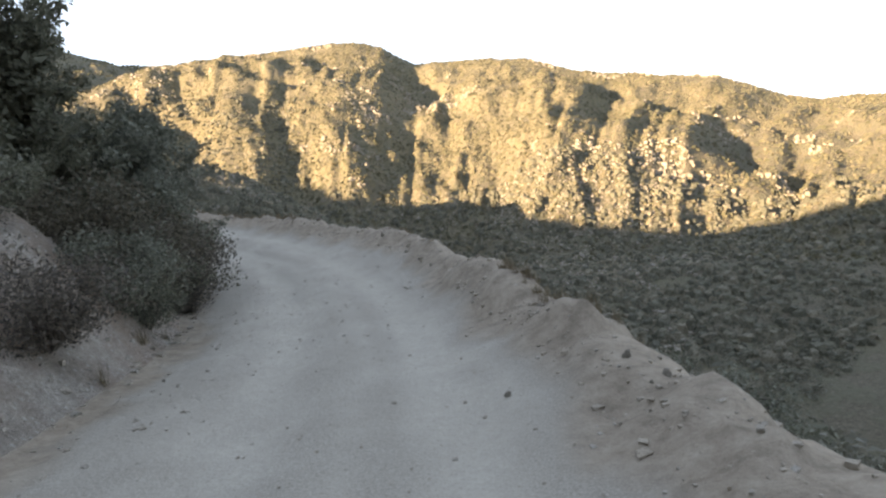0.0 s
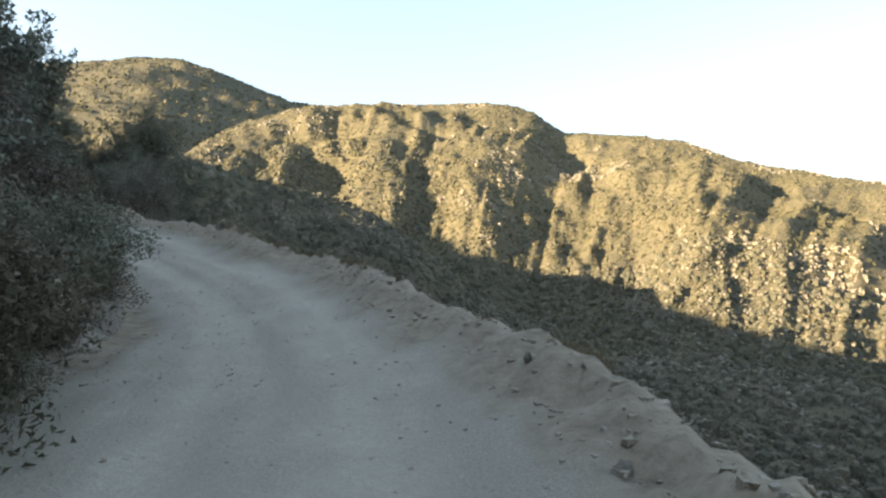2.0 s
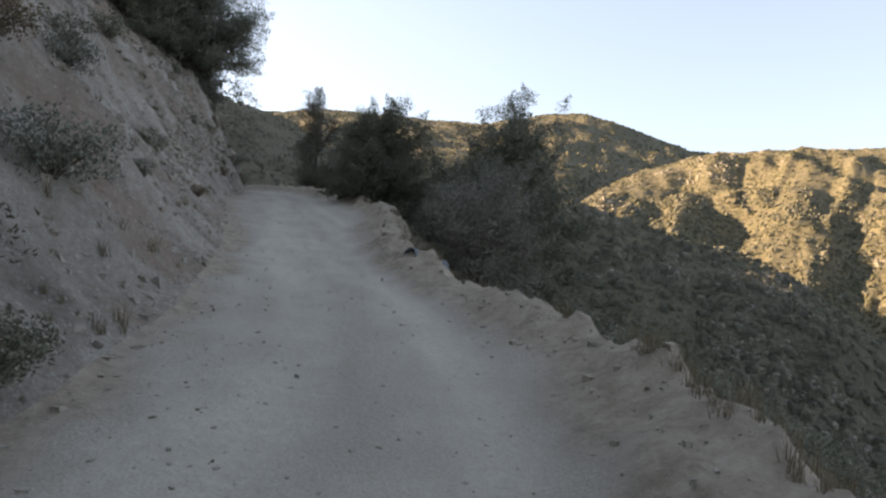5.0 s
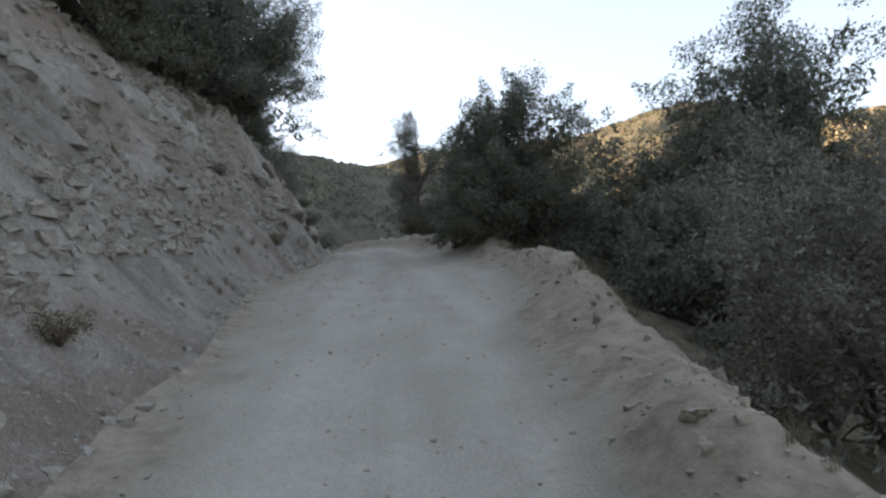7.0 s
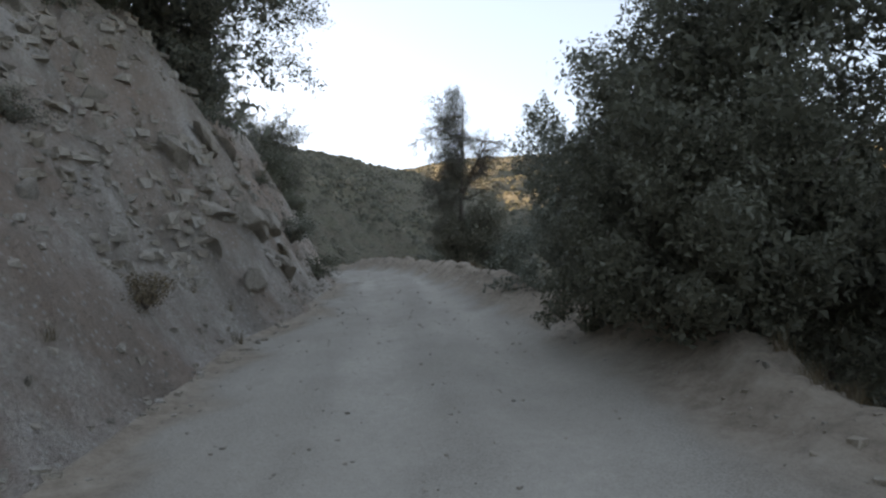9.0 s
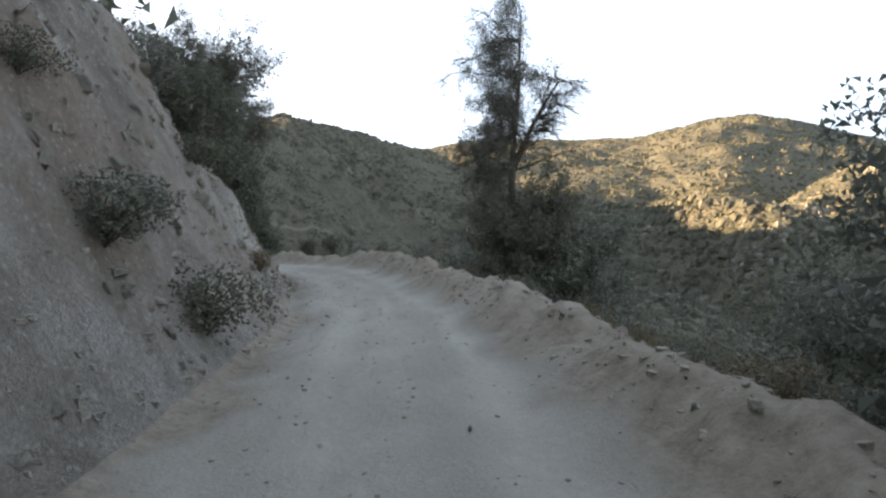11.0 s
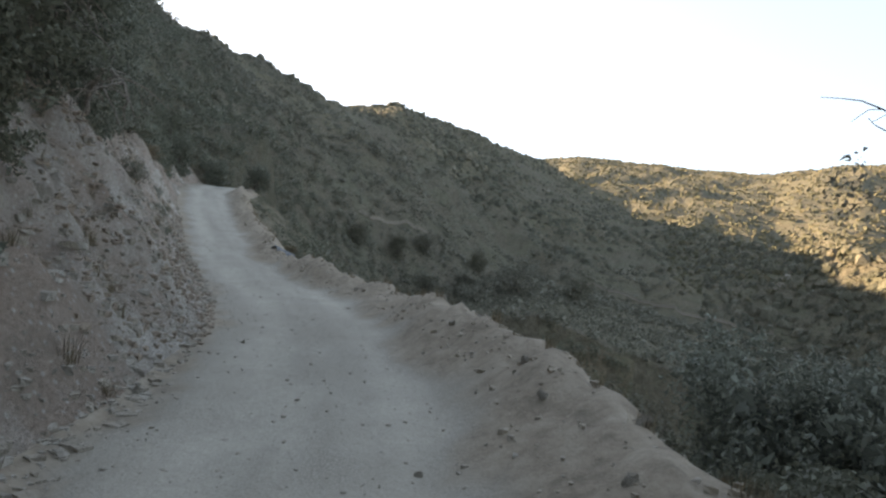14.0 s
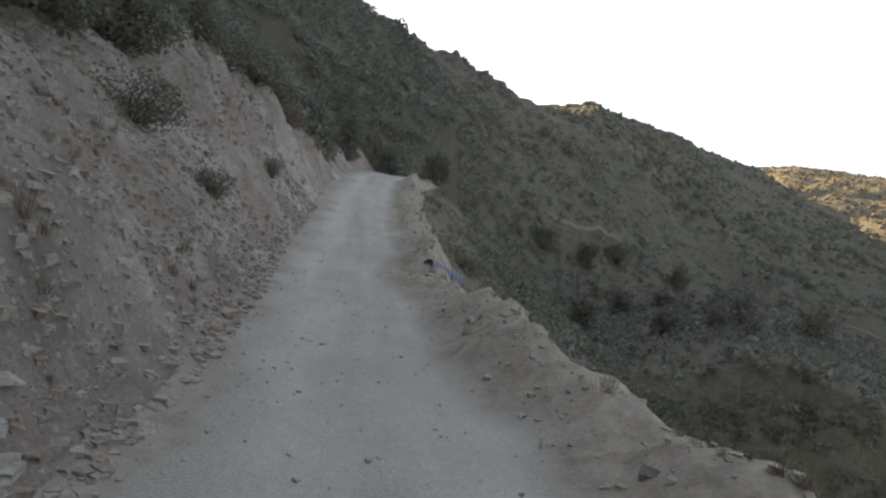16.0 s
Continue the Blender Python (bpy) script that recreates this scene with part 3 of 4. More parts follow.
def oak(name, label, place, high, radius, seed, leaves=9000, low=0.15, leaf=0.045, material=None):
    """A live oak or tall scrub: short forked trunk, several limbs, a crown of many small leaves."""
    rng = np.random.default_rng(seed)
    root = new(name)
    root.location = place
    v, f = [], []
    fork = crooked(rng, (0, 0, -0.6), (0.1, 0, 1), high * 0.35 + 0.6, 4, 0.12)
    limb(v, f, fork, high * 0.035, high * 0.026, 8)
    clumps = []
    for i in range(7):
        w = i * 0.9 + rng.random()
        way = (math.cos(w), math.sin(w), 0.9 + rng.random())
        pts = crooked(rng, fork[-1 - i % 3], way, high * (0.18 + 0.12 * rng.random()), 5, 0.12, -0.06)
        limb(v, f, pts, high * 0.018, high * 0.006, 5)
        for p in pts[2:]:
            for _ in range(2):
                tw = crooked(rng, p, rng.normal(size=3) * (1, 1, 0.5) + (0, 0, 0.6), radius * 0.3, 3, 0.3)
                limb(v, f, tw, high * 0.005, high * 0.0015, 4)
    # the crown is made of lobes, each a bunch of clumps, and a few sprigs that stand out of them
    half = high * (1 - low) / 2
    lobes = [(0.0, 0.0, 0.0, 0.6), (0.05, -0.05, 0.55, 0.48)]
    for i in range(14):
        w, up = 2.4 * i + rng.random(), -0.75 + 1.6 * (i + 0.5) / 14 + 0.12 * rng.normal()
        out = (0.5 + 0.16 * rng.random()) * math.sqrt(max(0.2, 1 - 0.6 * up * up))
        lobes.append((math.cos(w) * out, math.sin(w) * out, up, 0.42 + 0.16 * rng.random()))
    for lx, ly, lz, lr in lobes:
        for i in range(16):
            d = unit(rng.normal(size=3))
            q = d * lr * (0.35 + 0.55 * rng.random() ** 0.6)
            z = max(low * high + 0.15, low * high + half * (1 + lz + q[2]))
            c = np.array(((lx + q[0]) * radius, (ly + q[1]) * radius, z))
            big = radius * (0.10 + 0.10 * rng.random())
            clumps.append((*c, big))
            # leafy sprigs that stand out of the lobe
            if i % 3 == 0 and z > low * high + 0.3:
                way = unit(d + (0, 0, 0.5))
                for k in range(1, 4):
                    clumps.append((*(c + way * big * (0.45 + 0.38 * k)), big * (0.66 - 0.13 * k)))
    mesh_object("trunk", v, f, BARK, root)
    lv, lf = leaf_cloud(rng, clumps, leaves, leaf * 1.12, 0.85, 3)
    heart = [(x * 0.8, y * 0.8, low * high + (z - low * high) * 0.9, r * 0.9) for x, y, z, r in clumps]
    iv, jf = leaf_cloud(rng, heart, leaves // 5, leaf * 2.4, 0.85, 3)
    mesh_object("crown", np.concatenate([lv, iv]), np.concatenate([lf, jf + len(lv)]), material or OAK, root)
    return tagged(root, label, "tree", "trees beside the road")


def bare_tree(place, high, seed):
    """A half-dead tree: tall trunk, a leaning second stem, crooked bare limbs with drooping twigs, a thick hanging clump round the upper trunk."""
    rng = np.random.default_rng(seed)
    root = new("dead_tree")
    root.location = place
    across, away = np.array((0.5, 0.866, 0.0)), np.array((-0.866, 0.5, 0.0))
    up = np.array((0, 0, 1.0))
    v, f = [], []
    stem = crooked(rng, (0, 0, -0.8), (-0.02, -0.03, 1), high + 0.8, 10, 0.05)
    limb(v, f, stem, 0.2, 0.02, 9)
    second = crooked(rng, stem[5], across * 0.5 + up, high * 0.32, 7, 0.06)
    limb(v, f, second, 0.13, 0.035, 7)
    mesh_object("trunk", v, f, BARK, root)
    clumps, tv, tf = [], [], []

    def bough(start, way, long, thick, twigs, droop):
        br = crooked(rng, start, way, long, 8, 0.2, droop)
        limb(tv, tf, br, thick, 0.01, 5)
        for q in br[1:]:
            for _ in range(twigs):
                tw = crooked(rng, q, rng.normal(size=3) * (1, 1, 0.6) + unit(way) * 0.7, 0.4 + 0.75 * rng.random(), 5, 0.3, 0.14)
                limb(tv, tf, tw, 0.011, 0.003, 3)
                if rng.random() < 0.6:
                    limb(tv, tf, crooked(rng, tw[2], rng.normal(size=3), 0.3, 3, 0.3, 0.2), 0.005, 0.002, 3)
        return br

    # the bare side: the second stem and an arching low limb
    for i in range(16):
        w = rng.random() * 6.283
        bough(second[2 + i % 6], across * (0.5 + math.cos(w)) + away * math.sin(w) + up * (0.3 + 0.6 * rng.random()), 0.6 + 0.6 * rng.random(), 0.03, 5, 0.05)
    bough(stem[5], across * 1.0 + up * 0.35, 2.1, 0.06, 6, 0.11)
    bough(stem[6], across * -1.0 + up * 0.5, 2.3, 0.05, 5, 0.06)
    bough(stem[8], across * -1.0 + up * 0.35, 2.4, 0.05, 6, 0.04)
    bough(stem[9], across * -0.8 + away * 0.4 + up * 0.5, 2.0, 0.04, 6, 0.02)
    # the leafy side: short boughs with ragged hanging leaves
    for i in range(34):
        w = rng.random() * 6.283
        br = bough(stem[4 + i % 6], across * (math.cos(w) - 1.5) + away * math.sin(w) + up * 0.3, 1.3 + 1.4 * rng.random(), 0.03, 3, 0.07)
        for q in br[2:]:
            for k in range(3):
                d = rng.normal(size=3) * 0.16
                clumps.append((q[0] + 1.6 * d[0], q[1] + 1.6 * d[1], q[2] + d[2] - 0.18 * k, 0.1 + 0.14 * rng.random()))
    tagged(mesh_object("branchwork", tv, tf, BARK, root), kind="stuff")
    # the thick clump round the upper trunk, and leaves up the trunk below it
    for k in range(90):
        h = 0.62 + 0.4 * rng.random()
        wide = 0.95 * math.sqrt(max(0.1, 1 - ((h - 0.82) / 0.24) ** 2))
        p = across * (wide * rng.normal() * 0.5 + 0.12) + away * wide * rng.normal() * 0.5
        clumps.append((p[0], p[1], high * h, 0.14 + 0.2 * rng.random()))
    for k in range(60):
        h = 0.3 + 0.35 * rng.random()
        p = across * (0.45 * rng.normal() - 0.2) + away * 0.5 * rng.normal()
        clumps.append((p[0], p[1], high * h, 0.12 + 0.18 * rng.random()))
    lv, lf = leaf_cloud(rng, clumps, 85000, 0.028, 1.5, 3)
    mesh_object("foliage", lv, lf, SAGE, root)
    return tagged(root, "half-dead tree with bare crooked limbs and hanging grey clumps", "tree", "trees beside the road")


def bush_mesh(seed, leaves, leaf, twigs=9, corners=4):
    """One rounded chaparral bush, a metre across, on thin stems: (stems, leaves)."""
    rng = np.random.default_rng(seed)
    v, f = [], []
    clumps = []
    for i in range(twigs):
        w = rng.random() * 6.283
        pts = crooked(rng, (0, 0, -0.1), (math.cos(w) * 0.6, math.sin(w) * 0.6, 0.9), 0.75, 4, 0.25)
        limb(v, f, pts, 0.018, 0.006, 3)
        clumps.append((*pts[-1], 0.2 + 0.12 * rng.random()))
        clumps.append((*pts[2], 0.2 + 0.1 * rng.random()))
    return (v, f), leaf_cloud(rng, clumps, leaves, leaf, 0.85, corners)


def along(t, u, lift=0.0):
    p = strip_height(t, u)
    p.z += lift
    return p


# ---------------------------------------------------------------- trees
oak("oak_tree", "dense dark green oak at the outer edge of the road", along(10.25, 4.2, -0.3), 5.2, 2.8, 3, 120000, 0.0, 0.033)
oak("oak_tree", "lower oak bush beside the dense oak", along(11.3, 4.5, -0.3), 5.0, 2.2, 21, 40000, 0.0, 0.038)
oak("oak_tree", "tall dark oak rising from the slope below the road", along(9.3, 9.2, -0.3), 7.8, 3.0, 4, 70000, 0.0, 0.038)
oak("oak_tree", "broad oak leaning over the top of the cut bank", along(11.4, -5.8, -0.7), 7.6, 4.4, 5, 120000, 0.0, 0.04)
oak("oak_tree", "spreading oak overhanging the low cut bank", along(15.3, -4.6, -0.2), 6.6, 2.7, 6, 44000, 0.2, 0.034, SAGE)
for k, (t, u, high, wide) in enumerate(((14.8, -4.6, 3.6, 1.5), (15.2, -5.6, 5.2, 2.0), (15.9, -4.6, 3.6, 1.5), (16.7, -5.2, 4.2, 1.9), (17.6, -5.6, 4.0, 1.9), (18.6, -7.2, 4.0, 2.0), (17.0, -8.0, 5.0, 2.4), (15.8, -8.0, 5.4, 2.4))):
    oak("oak_tree", "dark scrub oak crowding the top of the low cut bank", along(t, u, -0.3), high, wide, 70 + k, 15000, 0.0, 0.038)
oak("oak_tree", "tall thin scrub oak on the bank above the bend", along(2.3, -5.7, -0.3), 4.8, 1.5, 31, 22000, 0.1)
oak("oak_tree", "dark scrub oak crowding the inner edge of the bend", along(2.6, -4.9, -0.5), 3.5, 2.1, 7, 36000, 0.0)
oak("oak_tree", "tall scrub oak on the bank above the bend", along(5.7, -5.8, -0.3), 4.6, 2.0, 8, 24000, 0.05)
oak("oak_tree", "dense scrub oak above the steep cut", along(7.0, -10.5, -0.3), 5.0, 2.8, 9, 20000, 0.05)
oak("oak_tree", "low scrub oak between the taller oaks", along(9.8, 7.3, -0.4), 4.9, 2.3, 24, 24000, 0.0)
oak("oak_tree", "low scrub oak on the slope behind the taller oaks", along(10.9, 7.6, -0.4), 4.4, 2.1, 25, 16000, 0.0)
for k, (t, u, high) in enumerate(((22.6, -3.6, 3.6), (23.6, -2.4, 3.2), (24.3, -4.5, 4.2), (24.6, 3.2, 2.6), (24.6, -0.6, 2.4))):
    oak("oak_tree", "dark scrub oak crowding the far bend of the road", along(t, u, -0.3), high, high * 0.5, 50 + k, 9000, 0.0)
oak("oak_tree", "dark scrub at the foot of the half-dead tree", along(14.3, 6.9, -0.4), 4.6, 2.4, 22, 20000, 0.0)
oak("oak_tree", "dark scrub on the slope below the bend", along(13.0, 9.5, -0.4), 4.2, 2.6, 23, 16000, 0.0)
bare_tree(along(14.4, 4.85), 10.2, 12)
oak("oak_tree", "dense grey scrub wrapped round the foot of the half-dead tree", along(14.3, 5.3, -0.3), 4.9, 2.1, 38, 40000, 0.0, 0.036, SAGE)
for k, (t, u, high, wide) in enumerate(((14.4, -3.9, 2.6, 1.2), (14.8, -4.0, 2.8, 1.3), (14.7, -3.3, 1.7, 0.9), (14.1, -4.6, 3.2, 1.4), (15.2, -4.1, 2.6, 1.2))):
    oak("oak_tree", "dark scrub oak hanging over the face of the cut", along(t, u, -0.6), high, wide, 90 + k, 16000, 0.0, 0.034)
oak("oak_tree", "broad scrub oak at the foot of the half-dead tree", along(15.2, 6.6, -0.3), 3.3, 2.3, 41, 22000, 0.0)
oak("oak_tree", "pale grey half-bare scrub on the slope below the road", along(8.1, 5.2, -0.3), 3.9, 2.0, 42, 30000, 0.0, 0.026, GREY)
oak("oak_tree", "low olive scrub on the slope below the road", along(8.9, 6.2, -0.3), 3.4, 2.1, 43, 16000, 0.0)
oak("oak_tree", "dark scrub oak above the top of the high cut", along(10.0, -8.8, -0.3), 3.6, 2.2, 45, 18000, 0.0)
oak("oak_tree", "dark scrub oak above the top of the high cut", along(10.9, -6.6, -0.3), 3.4, 1.9, 35, 20000, 0.0)
oak("oak_tree", "dark scrub oak above the top of the high cut", along(10.4, -7.5, -0.3), 3.6, 2.0, 36, 20000, 0.0)
oak("oak_tree", "small scrub oak leaning out of the rocky nose of the cut", along(11.55, -4.7, -0.4), 2.8, 1.5, 37, 18000, 0.0, 0.036)
oak("oak_tree", "low dark scrub oak below the berm", along(11.8, 5.6, -0.3), 4.2, 2.2, 47, 18000, 0.0)
oak("oak_tree", "tall scrub oak above the start of the cut", along(4.5, -4.6, -0.3), 3.3, 1.4, 44, 22000, 0.0)


# rounded oaks scattered over the shaded ravine
for k, (x, y) in enumerate(((-149, 96), (-158, 123), (-163, 111), (-190, 98), (-180, 86), (-151, 85), (-141, 91), (-172, 119), (-200, 108), (-208, 126), (-166, 96), (-155, 106), (-185, 112), (-142, 101))):
    high = 3.4 + 0.55 * (k * 5 % 6)
    oak("oak_tree", "rounded grey-green scrub oak in the shaded ravine", (x, y, float(land(np.array([float(x)]), np.array([float(y)]))[0]) - 0.4), high, high * 0.55, 120 + k, 3600, 0.0, 0.11, SAGE)


# ---------------------------------------------------------------- dead limbs hanging over the low bank
def dead_limb(place, seed, long):
    rng = np.random.default_rng(seed)
    v, f = [], []
    main = crooked(rng, (0, 0, 0), (0.55, -0.1, 0.5), long, 9, 0.16, 0.2)
    limb(v, f, main, 0.05, 0.014, 6)
    for p in main[2:]:
        for _ in range(2):
            side = crooked(rng, p, rng.normal(size=3) * (1, 1, 0.4), long * (0.2 + 0.3 * rng.random()), 6, 0.22, 0.2)
            limb(v, f, side, 0.022, 0.006, 4)
            for q in side[2::2]:
                limb(v, f, crooked(rng, q, rng.normal(size=3), 0.35, 3, 0.3, 0.1), 0.008, 0.003, 3)
    ob = mesh_object("dead_branch", v, f, PALE_BARK)
    ob.location = place
    return tagged(ob, "bare grey dead branch hanging over the cut bank", "branch", "dead branches")


for t, u, lift, seed, long in ((16.2, -4.0, 1.2, 1, 2.6), (15.8, -4.3, 1.6, 2, 2.4), (16.7, -4.2, 0.8, 3, 2.2), (15.2, -4.6, 2.2, 4, 2.6)):
    dead_limb(along(t, u, lift - 0.9), seed, long)



# ---------------------------------------------------------------- shrubs and stones
def ico(seed, rough):
    """A small lumpy stone or shrub: an icosahedron with moved corners."""
    bm = bmesh.new()
    bmesh.ops.create_icosphere(bm, subdivisions=1, radius=1.0)
    v = np.array([p.co for p in bm.verts])
    f = np.array([[q.index for q in p.verts] for p in bm.faces])
    bm.free()
    rng = np.random.default_rng(seed)
    v = v * (1 + rough * rng.normal(size=(len(v), 1)))
    return v, f


def joined(name, templates, places, size, material, seed, label, category, parent=None, squash=(0.7, 1.0), sink=0.25, wide=None):
    """Many small things in one mesh: a template for each place, turned, scaled and sunk a little."""
    rng = np.random.default_rng(seed)
    n = len(places)
    which = rng.integers(0, len(templates), n)
    vs, fs, base = [], [], 0
    for k, (tv, tf) in enumerate(templates):
        pick = np.where(which == k)[0]
        if not len(pick):
            continue
        w = rng.random(len(pick)) * 6.283
        c, s = np.cos(w), np.sin(w)
        sc = size[pick][:, None]
        sx, sy = sc * (0.75 + 0.5 * rng.random((len(pick), 1))), sc * (0.75 + 0.5 * rng.random((len(pick), 1)))
        sz = sc * (squash[0] + (squash[1] - squash[0]) * rng.random((len(pick), 1)))
        x, y, z = tv[None, :, 0] * sx, tv[None, :, 1] * sy, tv[None, :, 2] * sz
        px = places[pick, 0][:, None] + x * c[:, None] - y * s[:, None]
        py = places[pick, 1][:, None] + x * s[:, None] + y * c[:, None]
        pz = places[pick, 2][:, None] + z + sz * (0.5 - sink)
        vs.append(np.stack([px, py, pz], -1).reshape(-1, 3))
        fs.append((tf[None] + (base + np.arange(len(pick)) * len(tv))[:, None, None]).reshape(-1, tf.shape[1]))
        base += len(pick) * len(tv)
    ob = mesh_object(name, np.concatenate(vs), np.concatenate(fs), material, parent)
    return tagged(ob, label, category, kind="stuff")


def far_places(seed, n, az_from, az_to, r_from, r_to, power):
    rng = np.random.default_rng(seed)
    az = np.radians(az_from + (az_to - az_from) * rng.random(n))
    r = (r_from ** power + (r_to ** power - r_from ** power) * rng.random(n)) ** (1 / power)
    x, y = CENTRE[0] - np.sin(az) * r, CENTRE[1] + np.cos(az) * r
    at, side = beside(x, y)
    ok = ((side < U_LEFT + 1) | (side > U_RIGHT - 2) | (at <= S_FROM) | (at >= S_TO))
    x, y, at, side = x[ok], y[ok], at[ok], side[ok]
    return np.stack([x, y, land(x, y, at, side)], 1), rng


def cube_block(seed, rough):
    """An angular block with uneven corners."""
    rng = np.random.default_rng(seed)
    v = np.array([(x, y, z) for x in (-1, 1) for y in (-1, 1) for z in (-1, 1)], float) * 0.8 + rough * rng.normal(size=(8, 3))
    f = np.array([(0, 1, 3, 2), (4, 6, 7, 5), (0, 4, 5, 1), (2, 3, 7, 6), (0, 2, 6, 4), (1, 5, 7, 3)])
    return v, f


def upper(template):
    """The same without the faces that lie in the ground."""
    v, f = template
    return v, f[v[f][:, :, 2].mean(1) > -0.55]


def dome(seed, sides):
    """A far shrub: a low lumpy dome of a few faces."""
    rng = np.random.default_rng(seed)
    w = np.arange(sides) * 2 * math.pi / sides
    rim = np.stack([np.cos(w), np.sin(w), np.full(sides, -0.6)], 1) * (1 + 0.15 * rng.normal(size=(sides, 1)))
    top = np.stack([0.62 * np.cos(w + 0.4), 0.62 * np.sin(w + 0.4), 0.55 + 0.25 * rng.normal(size=sides)], 1)
    f = [(k, (k + 1) % sides, sides + k) for k in range(sides)] + [((k + 1) % sides, sides + (k + 1) % sides, sides + k) for k in range(sides)]
    f += [(sides, sides + k, sides + k + 1) for k in range(1, sides - 1)]
    return np.concatenate([rim, top]), np.array(f)


lumps = [dome(k, 4) for k in range(8)]
specks = [dome(20 + k, 3) for k in range(8)]
P, rng = far_places(1, 95000, -48, 50, 230, 760, 1.5)
thick = fbm(P[:, 0] / 40, P[:, 1] / 40, 3, 71)
P = P[thick + 0.5 * rng.normal(size=len(P)) > -0.5]
joined("chaparral", specks, P, 0.45 + 1.05 * rng.random(len(P)) ** 2, SHRUB, 2, "olive and grey chaparral shrubs on the sunlit mountainside", "shrubs")
P, rng = far_places(13, 42000, 10, 108, 150, 480, 1.4)
thick = fbm(P[:, 0] / 22, P[:, 1] / 22, 3, 73) + 0.3 * rng.normal(size=len(P))
P, thick = P[thick > -0.6], thick[thick > -0.6]
bulk = (0.4 + 1.3 * rng.random(len(P)) ** 3) * np.clip(1.0 + 0.6 * thick, 0.6, 1.7)
near = np.hypot(P[:, 0] - LINE[-1, 0], P[:, 1] - LINE[-1, 1]) < 170
bushy = [bush_mesh(81 + k, 34, 0.17, 8, 3)[1] for k in range(6)]
joined("hill_bushes", bushy, P[near], bulk[near] * 1.5, SAGE, 16, "grey-green bushes on the shaded hillside", "shrubs", squash=(0.7, 1.1), sink=0.6)
joined("hill_chaparral", lumps, P[~near], bulk[~near], SAGE_FAR, 14, "dense dark chaparral on the shaded hillside", "shrubs")
P, rng = far_places(19, 26000, -48, 48, 130, 330, 1.6)
thick = fbm(P[:, 0] / 16, P[:, 1] / 16, 3, 75) + 0.35 * rng.normal(size=len(P))
P = P[thick > -0.45]
joined("canyon_chaparral", lumps, P, 0.35 + 1.9 * rng.random(len(P)) ** 3, SAGE_FAR, 20, "dense grey chaparral in the shaded canyon", "shrubs")
P, rng = far_places(3, 22000, 10, 80, 700, 1500, 1.2)
joined("ridge_chaparral", specks, P, 1.2 + 2.0 * rng.random(len(P)) ** 2, SHRUB, 4, "scattered dark shrubs on the far ridge", "shrubs")

# granite outcrops in clusters on the spurs
blocks = [cube_block(20 + k, 0.22) for k in range(8)]
P, rng = far_places(5, 60000, -45, 36, 330, 690, 1.2)
crag = fbm(P[:, 0] / 60, P[:, 1] / 60, 4, 81) + 0.5 * fbm(P[:, 0] / 13, P[:, 1] / 13, 2, 85)
P = P[crag > 0.48]
joined("outcrop", blocks, P, 0.25 + 0.95 * rng.random(len(P)) ** 3, FAR_ROCK, 6, "pale granite outcrops on the sunlit mountainside", "rocks", squash=(0.8, 1.7), sink=0.4)

P, rng = far_places(25, 30000, -34, 44, 135, 330, 1.4)
crag = fbm(P[:, 0] / 24, P[:, 1] / 24, 4, 87) + 0.5 * fbm(P[:, 0] / 7, P[:, 1] / 7, 2, 88)
P = P[crag > 0.3]
P = np.concatenate([P, far_places(27, 3500, -27, -9, 190, 330, 1.3)[0]])
joined("outcrop", blocks, P, 0.15 + 0.6 * rng.random(len(P)) ** 3, SHADE_ROCK, 26, "grey granite outcrops on the shaded canyon spurs", "rocks", squash=(0.7, 1.4), sink=0.4)

# brush on the slopes above and below the road
tufts = [bush_mesh(41 + k, 75, 0.1, 9, 3)[1] for k in range(6)]
loose_tufts = [bush_mesh(61 + k, 26, 0.18, 8, 3)[1] for k in range(6)]


def bench_scatter(seed, n, t_from, t_to, u_from, u_to):
    rng = np.random.default_rng(seed)
    t, u = t_from + (t_to - t_from) * rng.random(n), u_from + (u_to - u_from) * rng.random(n)
    p, over = bench_places(t, u)
    return p, over, t, u, rng


P, over, t, u, rng = bench_scatter(7, 5600, -3.4, 24.7, 3.7, 41)
near_edge = np.clip((u - 3.5) / 6, 0.45, 1)
size = (0.7 + 1.1 * rng.random(len(P))) * near_edge
half = rng.random(len(P)) < 0.5
joined("dark_brush", tufts, P[half], size[half], OAK, 15, "dense dark green brush on the slope below the road", "shrubs", squash=(0.8, 1.3), sink=0.6)
P, size = P[~half], size[~half]
joined("slope_brush", tufts, P, size, SAGE, 8, "dense grey-green brush on the slope below the road", "shrubs", squash=(0.7, 1.1), sink=0.6)
P, over, t, u, rng = bench_scatter(9, 3600, -3.4, 24.7, -22, -3)
P = P[(over > 0.25) & ((t < 13.5) | (t > 20.5) | (u < -7.5))]
joined("hill_brush", tufts, P, 0.9 + 1.3 * rng.random(len(P)), OAK, 10, "dense dark brush above the cut bank", "shrubs", squash=(0.8, 1.2), sink=0.6)
P, rng = far_places(11, 13000, -48, 110, 15, 210, 1.6)
joined("canyon_brush", loose_tufts, P, 0.8 + 1.3 * rng.random(len(P)), SAGE, 12, "brush on the near canyon slopes", "shrubs", squash=(0.7, 1.1), sink=0.6)
P, rng = far_places(17, 3600, 66, 112, 50, 175, 1.5)
P = np.concatenate([P, far_places(29, 1800, 74, 106, 85, 150, 1.2)[0]])
joined("ravine_brush", tufts, P, 0.7 + 1.2 * rng.random(len(P)), OAK, 18, "dark brush on the hillside above the road's far bend", "shrubs", squash=(0.8, 1.2), sink=0.6)



